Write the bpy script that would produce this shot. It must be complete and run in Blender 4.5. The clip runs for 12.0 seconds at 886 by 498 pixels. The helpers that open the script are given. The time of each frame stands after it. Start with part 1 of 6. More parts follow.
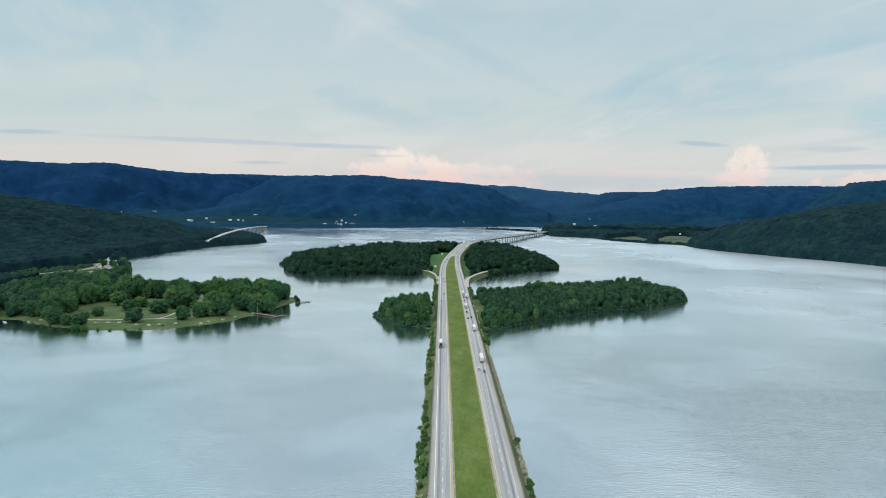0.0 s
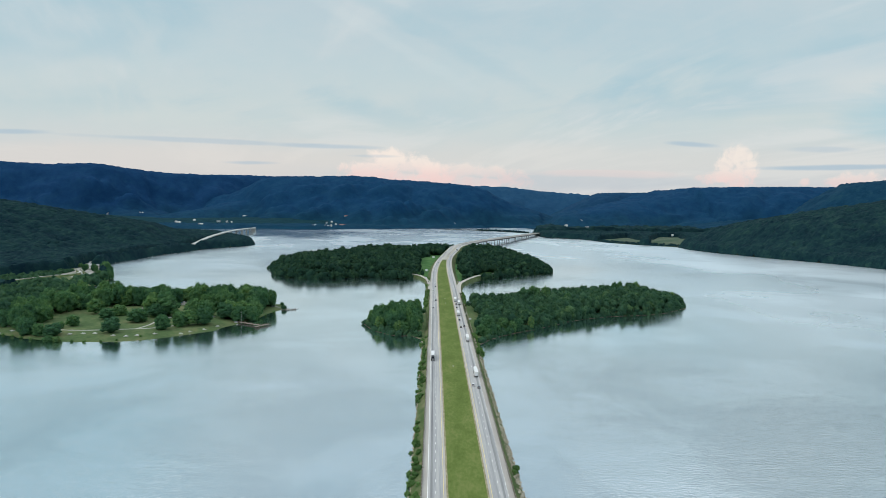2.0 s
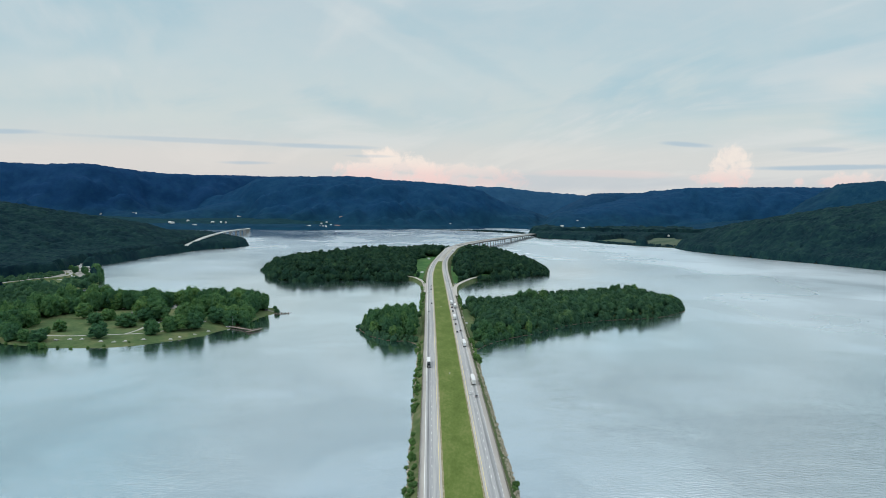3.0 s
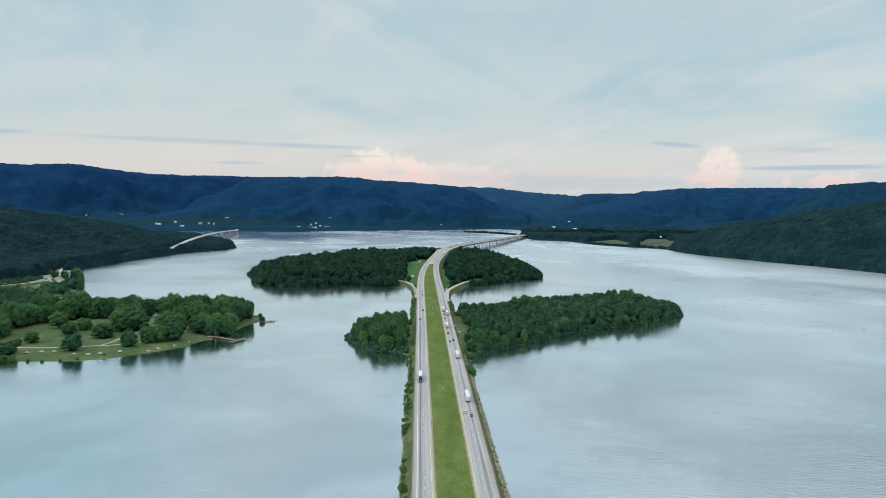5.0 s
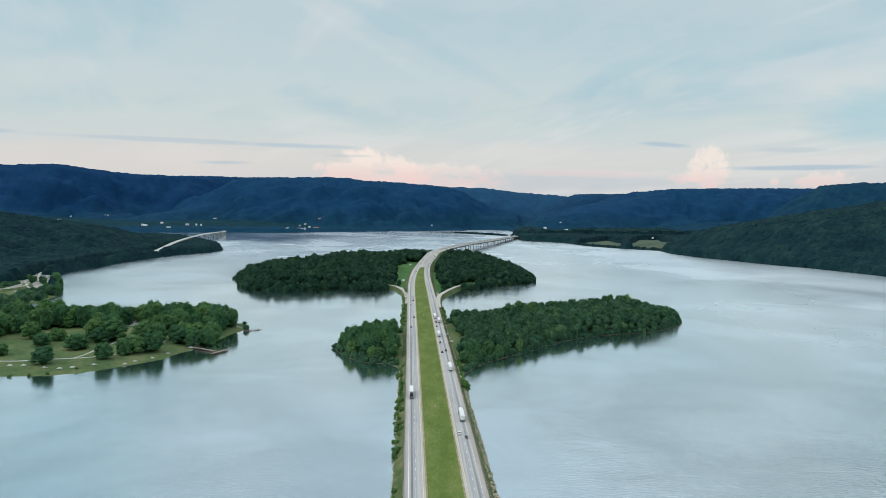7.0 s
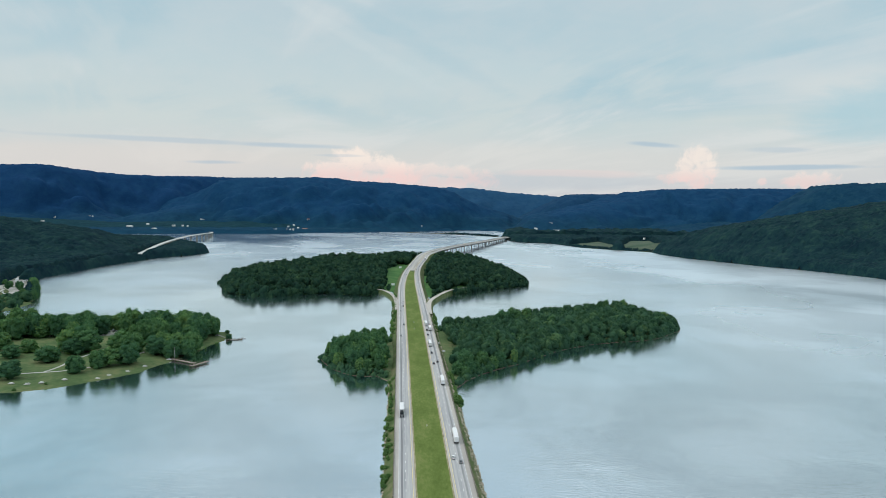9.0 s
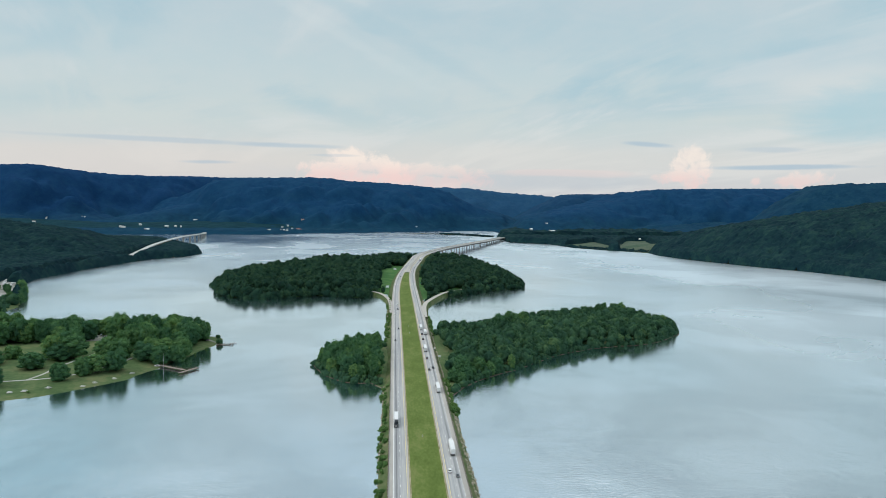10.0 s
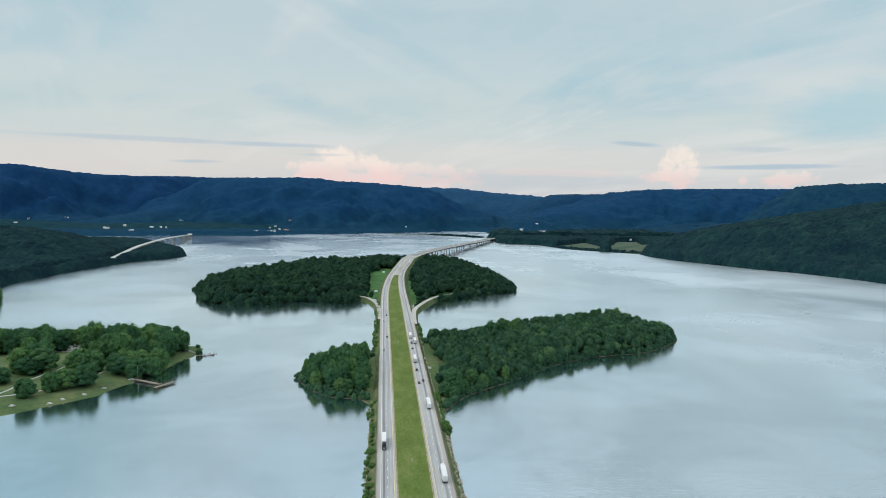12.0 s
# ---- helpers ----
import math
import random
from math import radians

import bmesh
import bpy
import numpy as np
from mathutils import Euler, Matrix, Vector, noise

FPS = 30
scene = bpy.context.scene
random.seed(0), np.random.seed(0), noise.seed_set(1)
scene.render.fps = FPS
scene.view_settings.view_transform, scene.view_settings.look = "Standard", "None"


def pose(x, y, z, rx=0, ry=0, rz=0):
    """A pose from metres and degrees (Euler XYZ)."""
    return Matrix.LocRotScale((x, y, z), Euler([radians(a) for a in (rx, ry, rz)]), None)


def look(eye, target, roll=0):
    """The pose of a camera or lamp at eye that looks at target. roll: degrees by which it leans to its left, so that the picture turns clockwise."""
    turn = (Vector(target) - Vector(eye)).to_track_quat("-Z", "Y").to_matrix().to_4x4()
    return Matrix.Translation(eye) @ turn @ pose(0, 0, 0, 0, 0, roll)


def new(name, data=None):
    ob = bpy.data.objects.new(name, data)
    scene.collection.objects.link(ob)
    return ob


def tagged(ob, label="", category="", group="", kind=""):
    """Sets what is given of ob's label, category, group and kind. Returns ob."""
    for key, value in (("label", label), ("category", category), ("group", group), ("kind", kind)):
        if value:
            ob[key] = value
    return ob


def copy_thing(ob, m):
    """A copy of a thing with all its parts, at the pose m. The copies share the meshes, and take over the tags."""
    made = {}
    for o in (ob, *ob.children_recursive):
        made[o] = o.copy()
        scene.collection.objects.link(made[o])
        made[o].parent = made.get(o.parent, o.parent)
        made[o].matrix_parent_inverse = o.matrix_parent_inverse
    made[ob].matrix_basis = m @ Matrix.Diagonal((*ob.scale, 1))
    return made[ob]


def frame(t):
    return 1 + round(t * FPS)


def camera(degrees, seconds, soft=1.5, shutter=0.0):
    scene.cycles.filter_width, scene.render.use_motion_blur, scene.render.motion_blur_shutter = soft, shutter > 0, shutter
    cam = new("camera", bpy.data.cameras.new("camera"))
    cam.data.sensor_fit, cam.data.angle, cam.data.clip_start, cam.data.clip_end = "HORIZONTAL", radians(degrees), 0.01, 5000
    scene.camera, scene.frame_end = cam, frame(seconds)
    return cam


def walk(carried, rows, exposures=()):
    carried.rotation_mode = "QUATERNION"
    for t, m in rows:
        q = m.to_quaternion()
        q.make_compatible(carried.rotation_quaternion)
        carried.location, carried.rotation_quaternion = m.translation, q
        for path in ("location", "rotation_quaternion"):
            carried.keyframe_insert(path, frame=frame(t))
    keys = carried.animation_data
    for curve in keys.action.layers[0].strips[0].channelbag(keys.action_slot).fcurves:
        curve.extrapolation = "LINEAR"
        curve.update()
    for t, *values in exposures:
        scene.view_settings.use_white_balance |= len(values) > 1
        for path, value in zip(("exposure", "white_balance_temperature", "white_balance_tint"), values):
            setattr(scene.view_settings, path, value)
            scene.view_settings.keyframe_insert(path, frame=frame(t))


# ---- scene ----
cam = camera(66.39, 12.0, soft=0.85)
# seconds, place in metres, yaw, pitch and lean in degrees
PATH = [
    (0.0, 0.00, 0.00, 127.65, -0.000, -3.920, -0.921),
    (0.5, -0.19, 7.01, 128.68, -0.189, -3.911, -0.913),
    (1.0, -0.39, 14.03, 129.71, -0.378, -3.904, -0.906),
    (1.5, -0.59, 21.05, 130.74, -0.570, -3.897, -0.899),
    (2.0, -0.81, 28.08, 131.77, -0.763, -3.890, -0.892),
    (2.5, -1.03, 35.11, 132.79, -0.957, -3.885, -0.884),
    (3.0, -1.25, 42.14, 133.82, -1.153, -3.880, -0.877),
    (3.5, -1.46, 49.19, 134.85, -1.350, -3.876, -0.870),
    (4.0, -1.67, 56.24, 135.87, -1.549, -3.872, -0.863),
    (4.5, -1.86, 63.30, 136.90, -1.749, -3.870, -0.855),
    (5.0, -2.05, 70.36, 137.92, -1.952, -3.868, -0.848),
    (5.5, -2.21, 77.44, 138.94, -2.155, -3.867, -0.841),
    (6.0, -2.36, 84.53, 139.97, -2.361, -3.866, -0.834),
    (6.5, -2.48, 91.62, 140.99, -2.568, -3.867, -0.826),
    (7.0, -2.57, 98.73, 142.01, -2.777, -3.868, -0.819),
    (7.5, -2.63, 105.85, 143.03, -2.988, -3.869, -0.812),
    (8.0, -2.66, 112.98, 144.05, -3.201, -3.872, -0.805),
    (8.5, -2.65, 120.12, 145.07, -3.415, -3.875, -0.797),
    (9.0, -2.60, 127.28, 146.09, -3.631, -3.879, -0.790),
    (9.5, -2.51, 134.45, 147.11, -3.850, -3.884, -0.783),
    (10.0, -2.37, 141.63, 148.12, -4.070, -3.889, -0.776),
    (10.5, -2.18, 148.83, 149.14, -4.292, -3.895, -0.769),
    (11.0, -1.93, 156.05, 150.16, -4.516, -3.902, -0.761),
    (11.5, -1.62, 163.28, 151.17, -4.742, -3.910, -0.754),
    (12.0, -1.26, 170.53, 152.19, -4.971, -3.918, -0.747),
]
walk(cam, [(t, pose(x, y, z, 90 + pitch, 0, yaw) @ pose(0, 0, 0, 0, 0, -lean)) for t, x, y, z, yaw, pitch, lean in PATH])

# ---------------------------------------------------------------- light
SUN_UP, SUN_TURN = 42.0, 250.0      # degrees above the horizon, degrees clockwise from north (+y)
world = bpy.data.worlds.new("dusk_sky")
scene.world = world
world.use_nodes = True


class Nodes:
    """Short writing for node trees."""

    def __init__(self, tree):
        self.tree = tree
        tree.nodes.clear()

    def add(self, kind, **props):
        n = self.tree.nodes.new(kind)
        for k, v in props.items():
            setattr(n, k, v)
        return n

    def put(self, socket, value):
        if isinstance(value, bpy.types.NodeSocket):
            self.tree.links.new(value, socket)
        else:
            socket.default_value = value

    def math(self, op, a, b=0.0, c=0.0, clamp=False):
        n = self.add("ShaderNodeMath", operation=op, use_clamp=clamp)
        for s, v in zip(n.inputs, (a, b, c)):
            self.put(s, v)
        return n.outputs[0]

    def span(self, v, a, b, lo=0.0, hi=1.0, smooth=True):
        n = self.add("ShaderNodeMapRange", interpolation_type="SMOOTHSTEP" if smooth else "LINEAR")
        for s, x in zip(n.inputs, (v, a, b, lo, hi)):
            self.put(s, x)
        return n.outputs[0]

    def mix(self, f, a, b, blend="MIX"):
        n = self.add("ShaderNodeMix", data_type="RGBA", blend_type=blend)
        for s, v in ((n.inputs[0], f), (n.inputs[6], a), (n.inputs[7], b)):
            self.put(s, v if isinstance(v, (float, int, bpy.types.NodeSocket)) else (*v, 1.0))
        return n.outputs[2]

    def vec(self, x, y, z=0.0):
        n = self.add("ShaderNodeCombineXYZ")
        for s, v in zip(n.inputs, (x, y, z)):
            self.put(s, v)
        return n.outputs[0]

    def noise(self, where, scale, detail=4.0, rough=0.55, warp=0.0):
        n = self.add("ShaderNodeTexNoise")
        self.put(n.inputs["Vector"], where)
        n.inputs["Scale"].default_value, n.inputs["Detail"].default_value = scale, detail
        n.inputs["Roughness"].default_value, n.inputs["Distortion"].default_value = rough, warp
        return n.outputs["Fac"]

    def ramp(self, f, stops):
        n = self.add("ShaderNodeValToRGB")
        self.put(n.inputs[0], f)
        e = n.color_ramp.elements
        while len(e) < len(stops):
            e.new(0.5)
        for k, (at, col) in zip(e, stops):
            k.position, k.color = at, (*col, 1.0)
        return n.outputs[0]


def build_sky():
    k = Nodes(world.node_tree)
    way = k.add("ShaderNodeTexCoord").outputs["Generated"]
    sep = k.add("ShaderNodeSeparateXYZ")
    k.put(sep.inputs[0], way)
    x, y, z = sep.outputs
    up = k.math("MAXIMUM", z, 0.0)
    # clear air behind the thin cloud
    air = k.add("ShaderNodeTexSky", sky_type="NISHITA", sun_disc=False)
    air.sun_elevation, air.sun_rotation = radians(SUN_UP), radians(SUN_TURN)
    air.air_density, air.dust_density, air.ozone_density = 1.2, 1.5, 2.0
    # veil of high cloud: pale and warm at the horizon, grey-blue above, brightest overhead
    veil = k.ramp(up, [(0.0, (0.535, 0.54, 0.56)), (0.055, (0.555, 0.582, 0.59)), (0.11, (0.535, 0.60, 0.597)),
                       (0.19, (0.47, 0.575, 0.605)), (0.28, (0.435, 0.545, 0.595)), (0.36, (0.465, 0.595, 0.685)), (0.46, (0.450, 0.590, 0.695)), (0.75, (1.0, 1.0, 1.0))])
    bright = k.span(up, 0.40, 0.85, 1.21, 1.95)
    # streaks drawn out along the drift of the cloud
    lift = k.math("ADD", up, 0.12)
    px, py = k.math("DIVIDE", x, lift), k.math("DIVIDE", y, lift)
    across = k.math("ADD", k.math("MULTIPLY", px, 0.85), k.math("MULTIPLY", py, 0.52))
    along = k.math("SUBTRACT", k.math("MULTIPLY", py, 0.25), k.math("MULTIPLY", px, 0.40))
    streak = k.noise(k.vec(across, along), 1.1, 7.0, 0.58, 0.7)
    wide = k.noise(k.vec(px, py, 4.0), 0.55, 3.0, 0.5, 0.3)
    gap = k.math("MULTIPLY", k.span(k.math("ADD", k.math("MULTIPLY", streak, 0.6), k.math("MULTIPLY", wide, 0.55)), 0.51, 0.66), k.span(up, 0.07, 0.2))
    col = k.mix(k.math("MULTIPLY", gap, 0.95), veil, (0.30, 0.485, 0.57))
    thick = k.span(k.math("SUBTRACT", streak, k.math("MULTIPLY", wide, 0.35)), 0.30, 0.46)
    col = k.mix(k.math("MULTIPLY", thick, 0.5), col, (0.66, 0.67, 0.66))
    # broken cloud higher up, mirrored in the lake
    heap = k.noise(k.vec(px, py, 7.0), 1.5, 5.0, 0.55, 0.5)
    high = k.span(up, 0.27, 0.36)
    col = k.mix(k.math("MULTIPLY", k.math("MULTIPLY", k.span(heap, 0.48, 0.70), high), 0.5), col, (0.66, 0.72, 0.75))
    col = k.mix(k.math("MULTIPLY", k.math("MULTIPLY", k.span(heap, 0.48, 0.32), high), 0.55), col, (0.36, 0.50, 0.58))
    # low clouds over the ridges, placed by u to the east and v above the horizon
    ahead = k.math("MAXIMUM", y, 0.05)
    u, v = k.math("DIVIDE", x, ahead), k.math("DIVIDE", up, ahead)
    puff = k.noise(k.vec(u, v, 2.0), 36.0, 7.0, 0.62, 0.4)
    fray = k.noise(k.vec(k.math("MULTIPLY", u, 2.0), k.math("MULTIPLY", v, 9.0), 5.0), 3.2, 5.0, 0.6, 0.5)
    fine = k.noise(k.vec(u, k.math("MULTIPLY", v, 1.5), 9.0), 16.0, 5.0, 0.6)

    def patch(at, height, half, tall, slope=0.0, wild=0.8):
        """1 inside an ellipse with a frayed rim, 0 outside."""
        du = k.math("SUBTRACT", u, at)
        dv = k.math("SUBTRACT", k.math("SUBTRACT", v, height), k.math("MULTIPLY", du, slope))
        far = k.math("SQRT", k.math("ADD", k.math("POWER", k.math("DIVIDE", du, half), 2.0), k.math("POWER", k.math("DIVIDE", dv, tall), 2.0)))
        return k.span(k.math("MULTIPLY_ADD", k.math("SUBTRACT", fray, 0.5), wild * 2.0, far), 1.15, 0.35)

    def heap_of(puffs):
        """1 inside any of some round puffs (at, height, half, tall), with billowing rims."""
        most = None
        for at, height, half, tall in puffs:
            du, dv = k.math("DIVIDE", k.math("SUBTRACT", u, at), half), k.math("DIVIDE", k.math("SUBTRACT", v, height), tall)
            near = k.math("SUBTRACT", 1.0, k.math("SQRT", k.math("ADD", k.math("MULTIPLY", du, du), k.math("MULTIPLY", dv, dv))))
            most = near if most is None else k.math("MAXIMUM", most, near)
        return k.span(k.math("MULTIPLY_ADD", k.math("SUBTRACT", puff, 0.5), 2.2, most), -0.05, 0.55)

    # cream light along the horizon, wider to the west; cool haze under it ahead
    col = k.mix(k.math("MULTIPLY", patch(-0.42, 0.055, 0.52, 0.035, 0.0, 0.4), 0.55), col, (0.665, 0.615, 0.575))
    col = k.mix(k.math("MULTIPLY", patch(0.20, 0.065, 0.55, 0.030, 0.0, 0.4), 0.35), col, (0.64, 0.625, 0.585))
    col = k.mix(k.math("MULTIPLY", patch(0.23, 0.036, 0.20, 0.016, 0.0, 0.5), 0.55), col, (0.46, 0.52, 0.57))
    col = k.mix(k.math("MULTIPLY", patch(0.73, 0.150, 0.15, 0.055, 0.15, 0.5), 0.75), col, (0.345, 0.53, 0.60))
    col = k.mix(k.math("MULTIPLY", patch(-0.02, 0.250, 0.20, 0.020, -0.50, 0.7), 0.42), col, (0.36, 0.515, 0.58))
    col = k.mix(k.math("MULTIPLY", patch(-0.09, 0.245, 0.17, 0.014, -0.55, 0.9), 0.22), col, (0.575, 0.645, 0.655))
    col = k.mix(k.math("MULTIPLY", patch(0.28, 0.250, 0.42, 0.040, 0.02, 0.8), 0.28), col, (0.37, 0.52, 0.585))
    for puffs, strength in ((((-0.068, 0.062, 0.050, 0.020), (-0.100, 0.049, 0.046, 0.015), (-0.030, 0.052, 0.060, 0.018), (-0.06, 0.036, 0.09, 0.018)), 0.80), (((0.030, 0.047, 0.070, 0.015), (0.075, 0.045, 0.050, 0.013), (0.03, 0.032, 0.12, 0.016)), 0.5),
                            (((0.445, 0.076, 0.030, 0.017), (0.430, 0.064, 0.024, 0.016), (0.456, 0.055, 0.026, 0.020), (0.446, 0.040, 0.030, 0.018), (0.425, 0.045, 0.026, 0.012)), 0.70), (((0.410, 0.040, 0.030, 0.008),), 0.5), (((0.630, 0.046, 0.036, 0.013), (0.605, 0.040, 0.030, 0.012)), 0.6), (((0.546, 0.040, 0.013, 0.008),), 0.7)):
        lit = k.mix(k.span(v, 0.034, 0.066), (0.80, 0.585, 0.56), (0.87, 0.755, 0.675))
        pink = k.mix(k.span(puff, 0.56, 0.36, 0.0, 0.6), lit, (0.72, 0.64, 0.62))
        col = k.mix(k.math("MULTIPLY", heap_of(puffs), strength), col, pink)
    col = k.mix(k.math("MULTIPLY", patch(0.26, 0.047, 0.14, 0.006, 0.0, 0.9), 0.45), col, (0.72, 0.60, 0.575))
    # thin blue-grey bars of low cloud
    for at, height, half, tall, slope, strength in ((-0.62, 0.094, 0.06, 0.0045, 0.0, 0.7), (-0.35, 0.0855, 0.20, 0.0042, -0.028, 0.5), (-0.16, 0.080, 0.09, 0.004, -0.01, 0.6), (-0.27, 0.0545, 0.05, 0.0035, 0.0, 0.6), (0.376, 0.0918, 0.048, 0.0045, -0.05, 0.75), (0.575, 0.0876, 0.06, 0.005, 0.02, 0.4), (0.60, 0.0615, 0.145, 0.0048, 0.03, 0.9), (-0.09, 0.067, 0.04, 0.0025, 0.0, 0.35)):
        col = k.mix(k.math("MULTIPLY", patch(at, height, half, tall, slope, 0.75), strength), col, (0.365, 0.475, 0.565))
    mottled = k.mix(k.math("MULTIPLY", k.span(fine, 0.35, 0.7), 0.08), col, (0.70, 0.64, 0.62))
    cloud = k.add("ShaderNodeBackground")
    k.put(cloud.inputs[0], mottled)
    k.put(cloud.inputs[1], bright)
    clear = k.add("ShaderNodeBackground")
    k.put(clear.inputs[0], air.outputs[0])
    clear.inputs[1].default_value = 0.05
    both = k.add("ShaderNodeMixShader")
    both.inputs[0].default_value = 0.9
    k.put(both.inputs[1], clear.outputs[0])
    k.put(both.inputs[2], cloud.outputs[0])
    k.put(k.add("ShaderNodeOutputWorld").inputs[0], both.outputs[0])


build_sky()
sun = new("sun", bpy.data.lights.new("sun", "SUN"))
sun.data.energy, sun.data.angle, sun.data.color = 1.2, radians(24), (1.0, 0.95, 0.88)
sun.matrix_world = look((0, 0, 0), (-math.sin(radians(SUN_TURN)) * math.cos(radians(SUN_UP)), -math.cos(radians(SUN_TURN)) * math.cos(radians(SUN_UP)), -math.sin(radians(SUN_UP))))


# ---------------------------------------------------------------- materials
def material(name, shades, scale=0.3, rough=0.85, metal=0.0, bump=0.0, bump_scale=2.0, vary="", spec=0.3, stretch=(1, 1, 1), leafy=0.0, cell=0.1, foot=None):
    """A surface whose colour wanders between shades at two scales, with fine relief; vary: object or island."""
    m = bpy.data.materials.new(name)
    m.use_nodes = True
    k = Nodes(m.node_tree)
    where = k.add("ShaderNodeTexCoord").outputs["Object"]
    at = k.add("ShaderNodeMapping")
    k.put(at.inputs[0], where)
    at.inputs[3].default_value = stretch
    coarse, fine = k.noise(at.outputs[0], scale, 4.0), k.noise(at.outputs[0], scale * 7.3, 5.0)
    f = k.math("ADD", k.math("MULTIPLY", coarse, 0.62), k.math("MULTIPLY", fine, 0.38))
    f = k.span(f, 0.33, 0.67)
    if vary == "object":
        f = k.math("ADD", k.math("MULTIPLY", f, 0.45), k.math("MULTIPLY", k.add("ShaderNodeObjectInfo").outputs["Random"], 0.55))
    elif vary == "leaf":      # every tree its own green, every spray a little off it
        own, spray = k.add("ShaderNodeObjectInfo").outputs["Random"], k.add("ShaderNodeNewGeometry").outputs["Random Per Island"]
        f = k.math("ADD", k.math("MULTIPLY", f, 0.26), k.math("ADD", k.math("MULTIPLY", own, 0.44), k.math("MULTIPLY", spray, 0.30)))
    elif vary == "island":
        f = k.math("ADD", k.math("MULTIPLY", f, 0.5), k.math("MULTIPLY", k.add("ShaderNodeNewGeometry").outputs["Random Per Island"], 0.5))
    elif vary == "crown":
        v = k.add("ShaderNodeTexVoronoi")
        k.put(v.inputs["Vector"], where)
        v.inputs["Scale"].default_value = cell
        one = k.add("ShaderNodeSeparateXYZ")
        k.put(one.inputs[0], v.outputs["Color"])
        f = k.math("ADD", k.math("MULTIPLY", f, 0.6), k.math("MULTIPLY", one.outputs[0], 0.4))
    n = len(shades)
    col = k.ramp(f, [(i / max(1, n - 1), c) for i, c in enumerate(shades)]) if n > 1 else k.mix(0.0, shades[0], shades[0])
    if foot:      # the painted haze blue gives way to green on the lower slopes
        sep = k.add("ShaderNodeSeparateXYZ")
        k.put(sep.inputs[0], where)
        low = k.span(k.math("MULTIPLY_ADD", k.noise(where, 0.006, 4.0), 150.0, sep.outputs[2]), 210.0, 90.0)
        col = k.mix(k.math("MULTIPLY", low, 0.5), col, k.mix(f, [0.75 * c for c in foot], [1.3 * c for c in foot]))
    b = k.add("ShaderNodeBsdfPrincipled")
    k.put(b.inputs["Base Color"], col)
    b.inputs["Roughness"].default_value, b.inputs["Metallic"].default_value = rough, metal
    b.inputs["Specular IOR Level"].default_value = spec
    if bump:
        r = k.add("ShaderNodeBump")
        r.inputs["Strength"].default_value, r.inputs["Distance"].default_value = 0.6, bump
        k.put(r.inputs["Height"], k.noise(at.outputs[0], bump_scale, 5.0))
        k.put(b.inputs["Normal"], r.outputs[0])
    out = b.outputs[0]
    if leafy:      # light that comes through the leaves
        t, w = k.add("ShaderNodeBsdfTranslucent"), k.add("ShaderNodeMixShader")
        k.put(t.inputs[0], k.mix(1.0, col, (1.25, 1.5, 0.9), "MULTIPLY"))
        w.inputs[0].default_value = leafy
        k.put(w.inputs[1], out)
        k.put(w.inputs[2], t.outputs[0])
        out = w.outputs[0]
    k.put(k.add("ShaderNodeOutputMaterial").inputs[0], out)
    return m


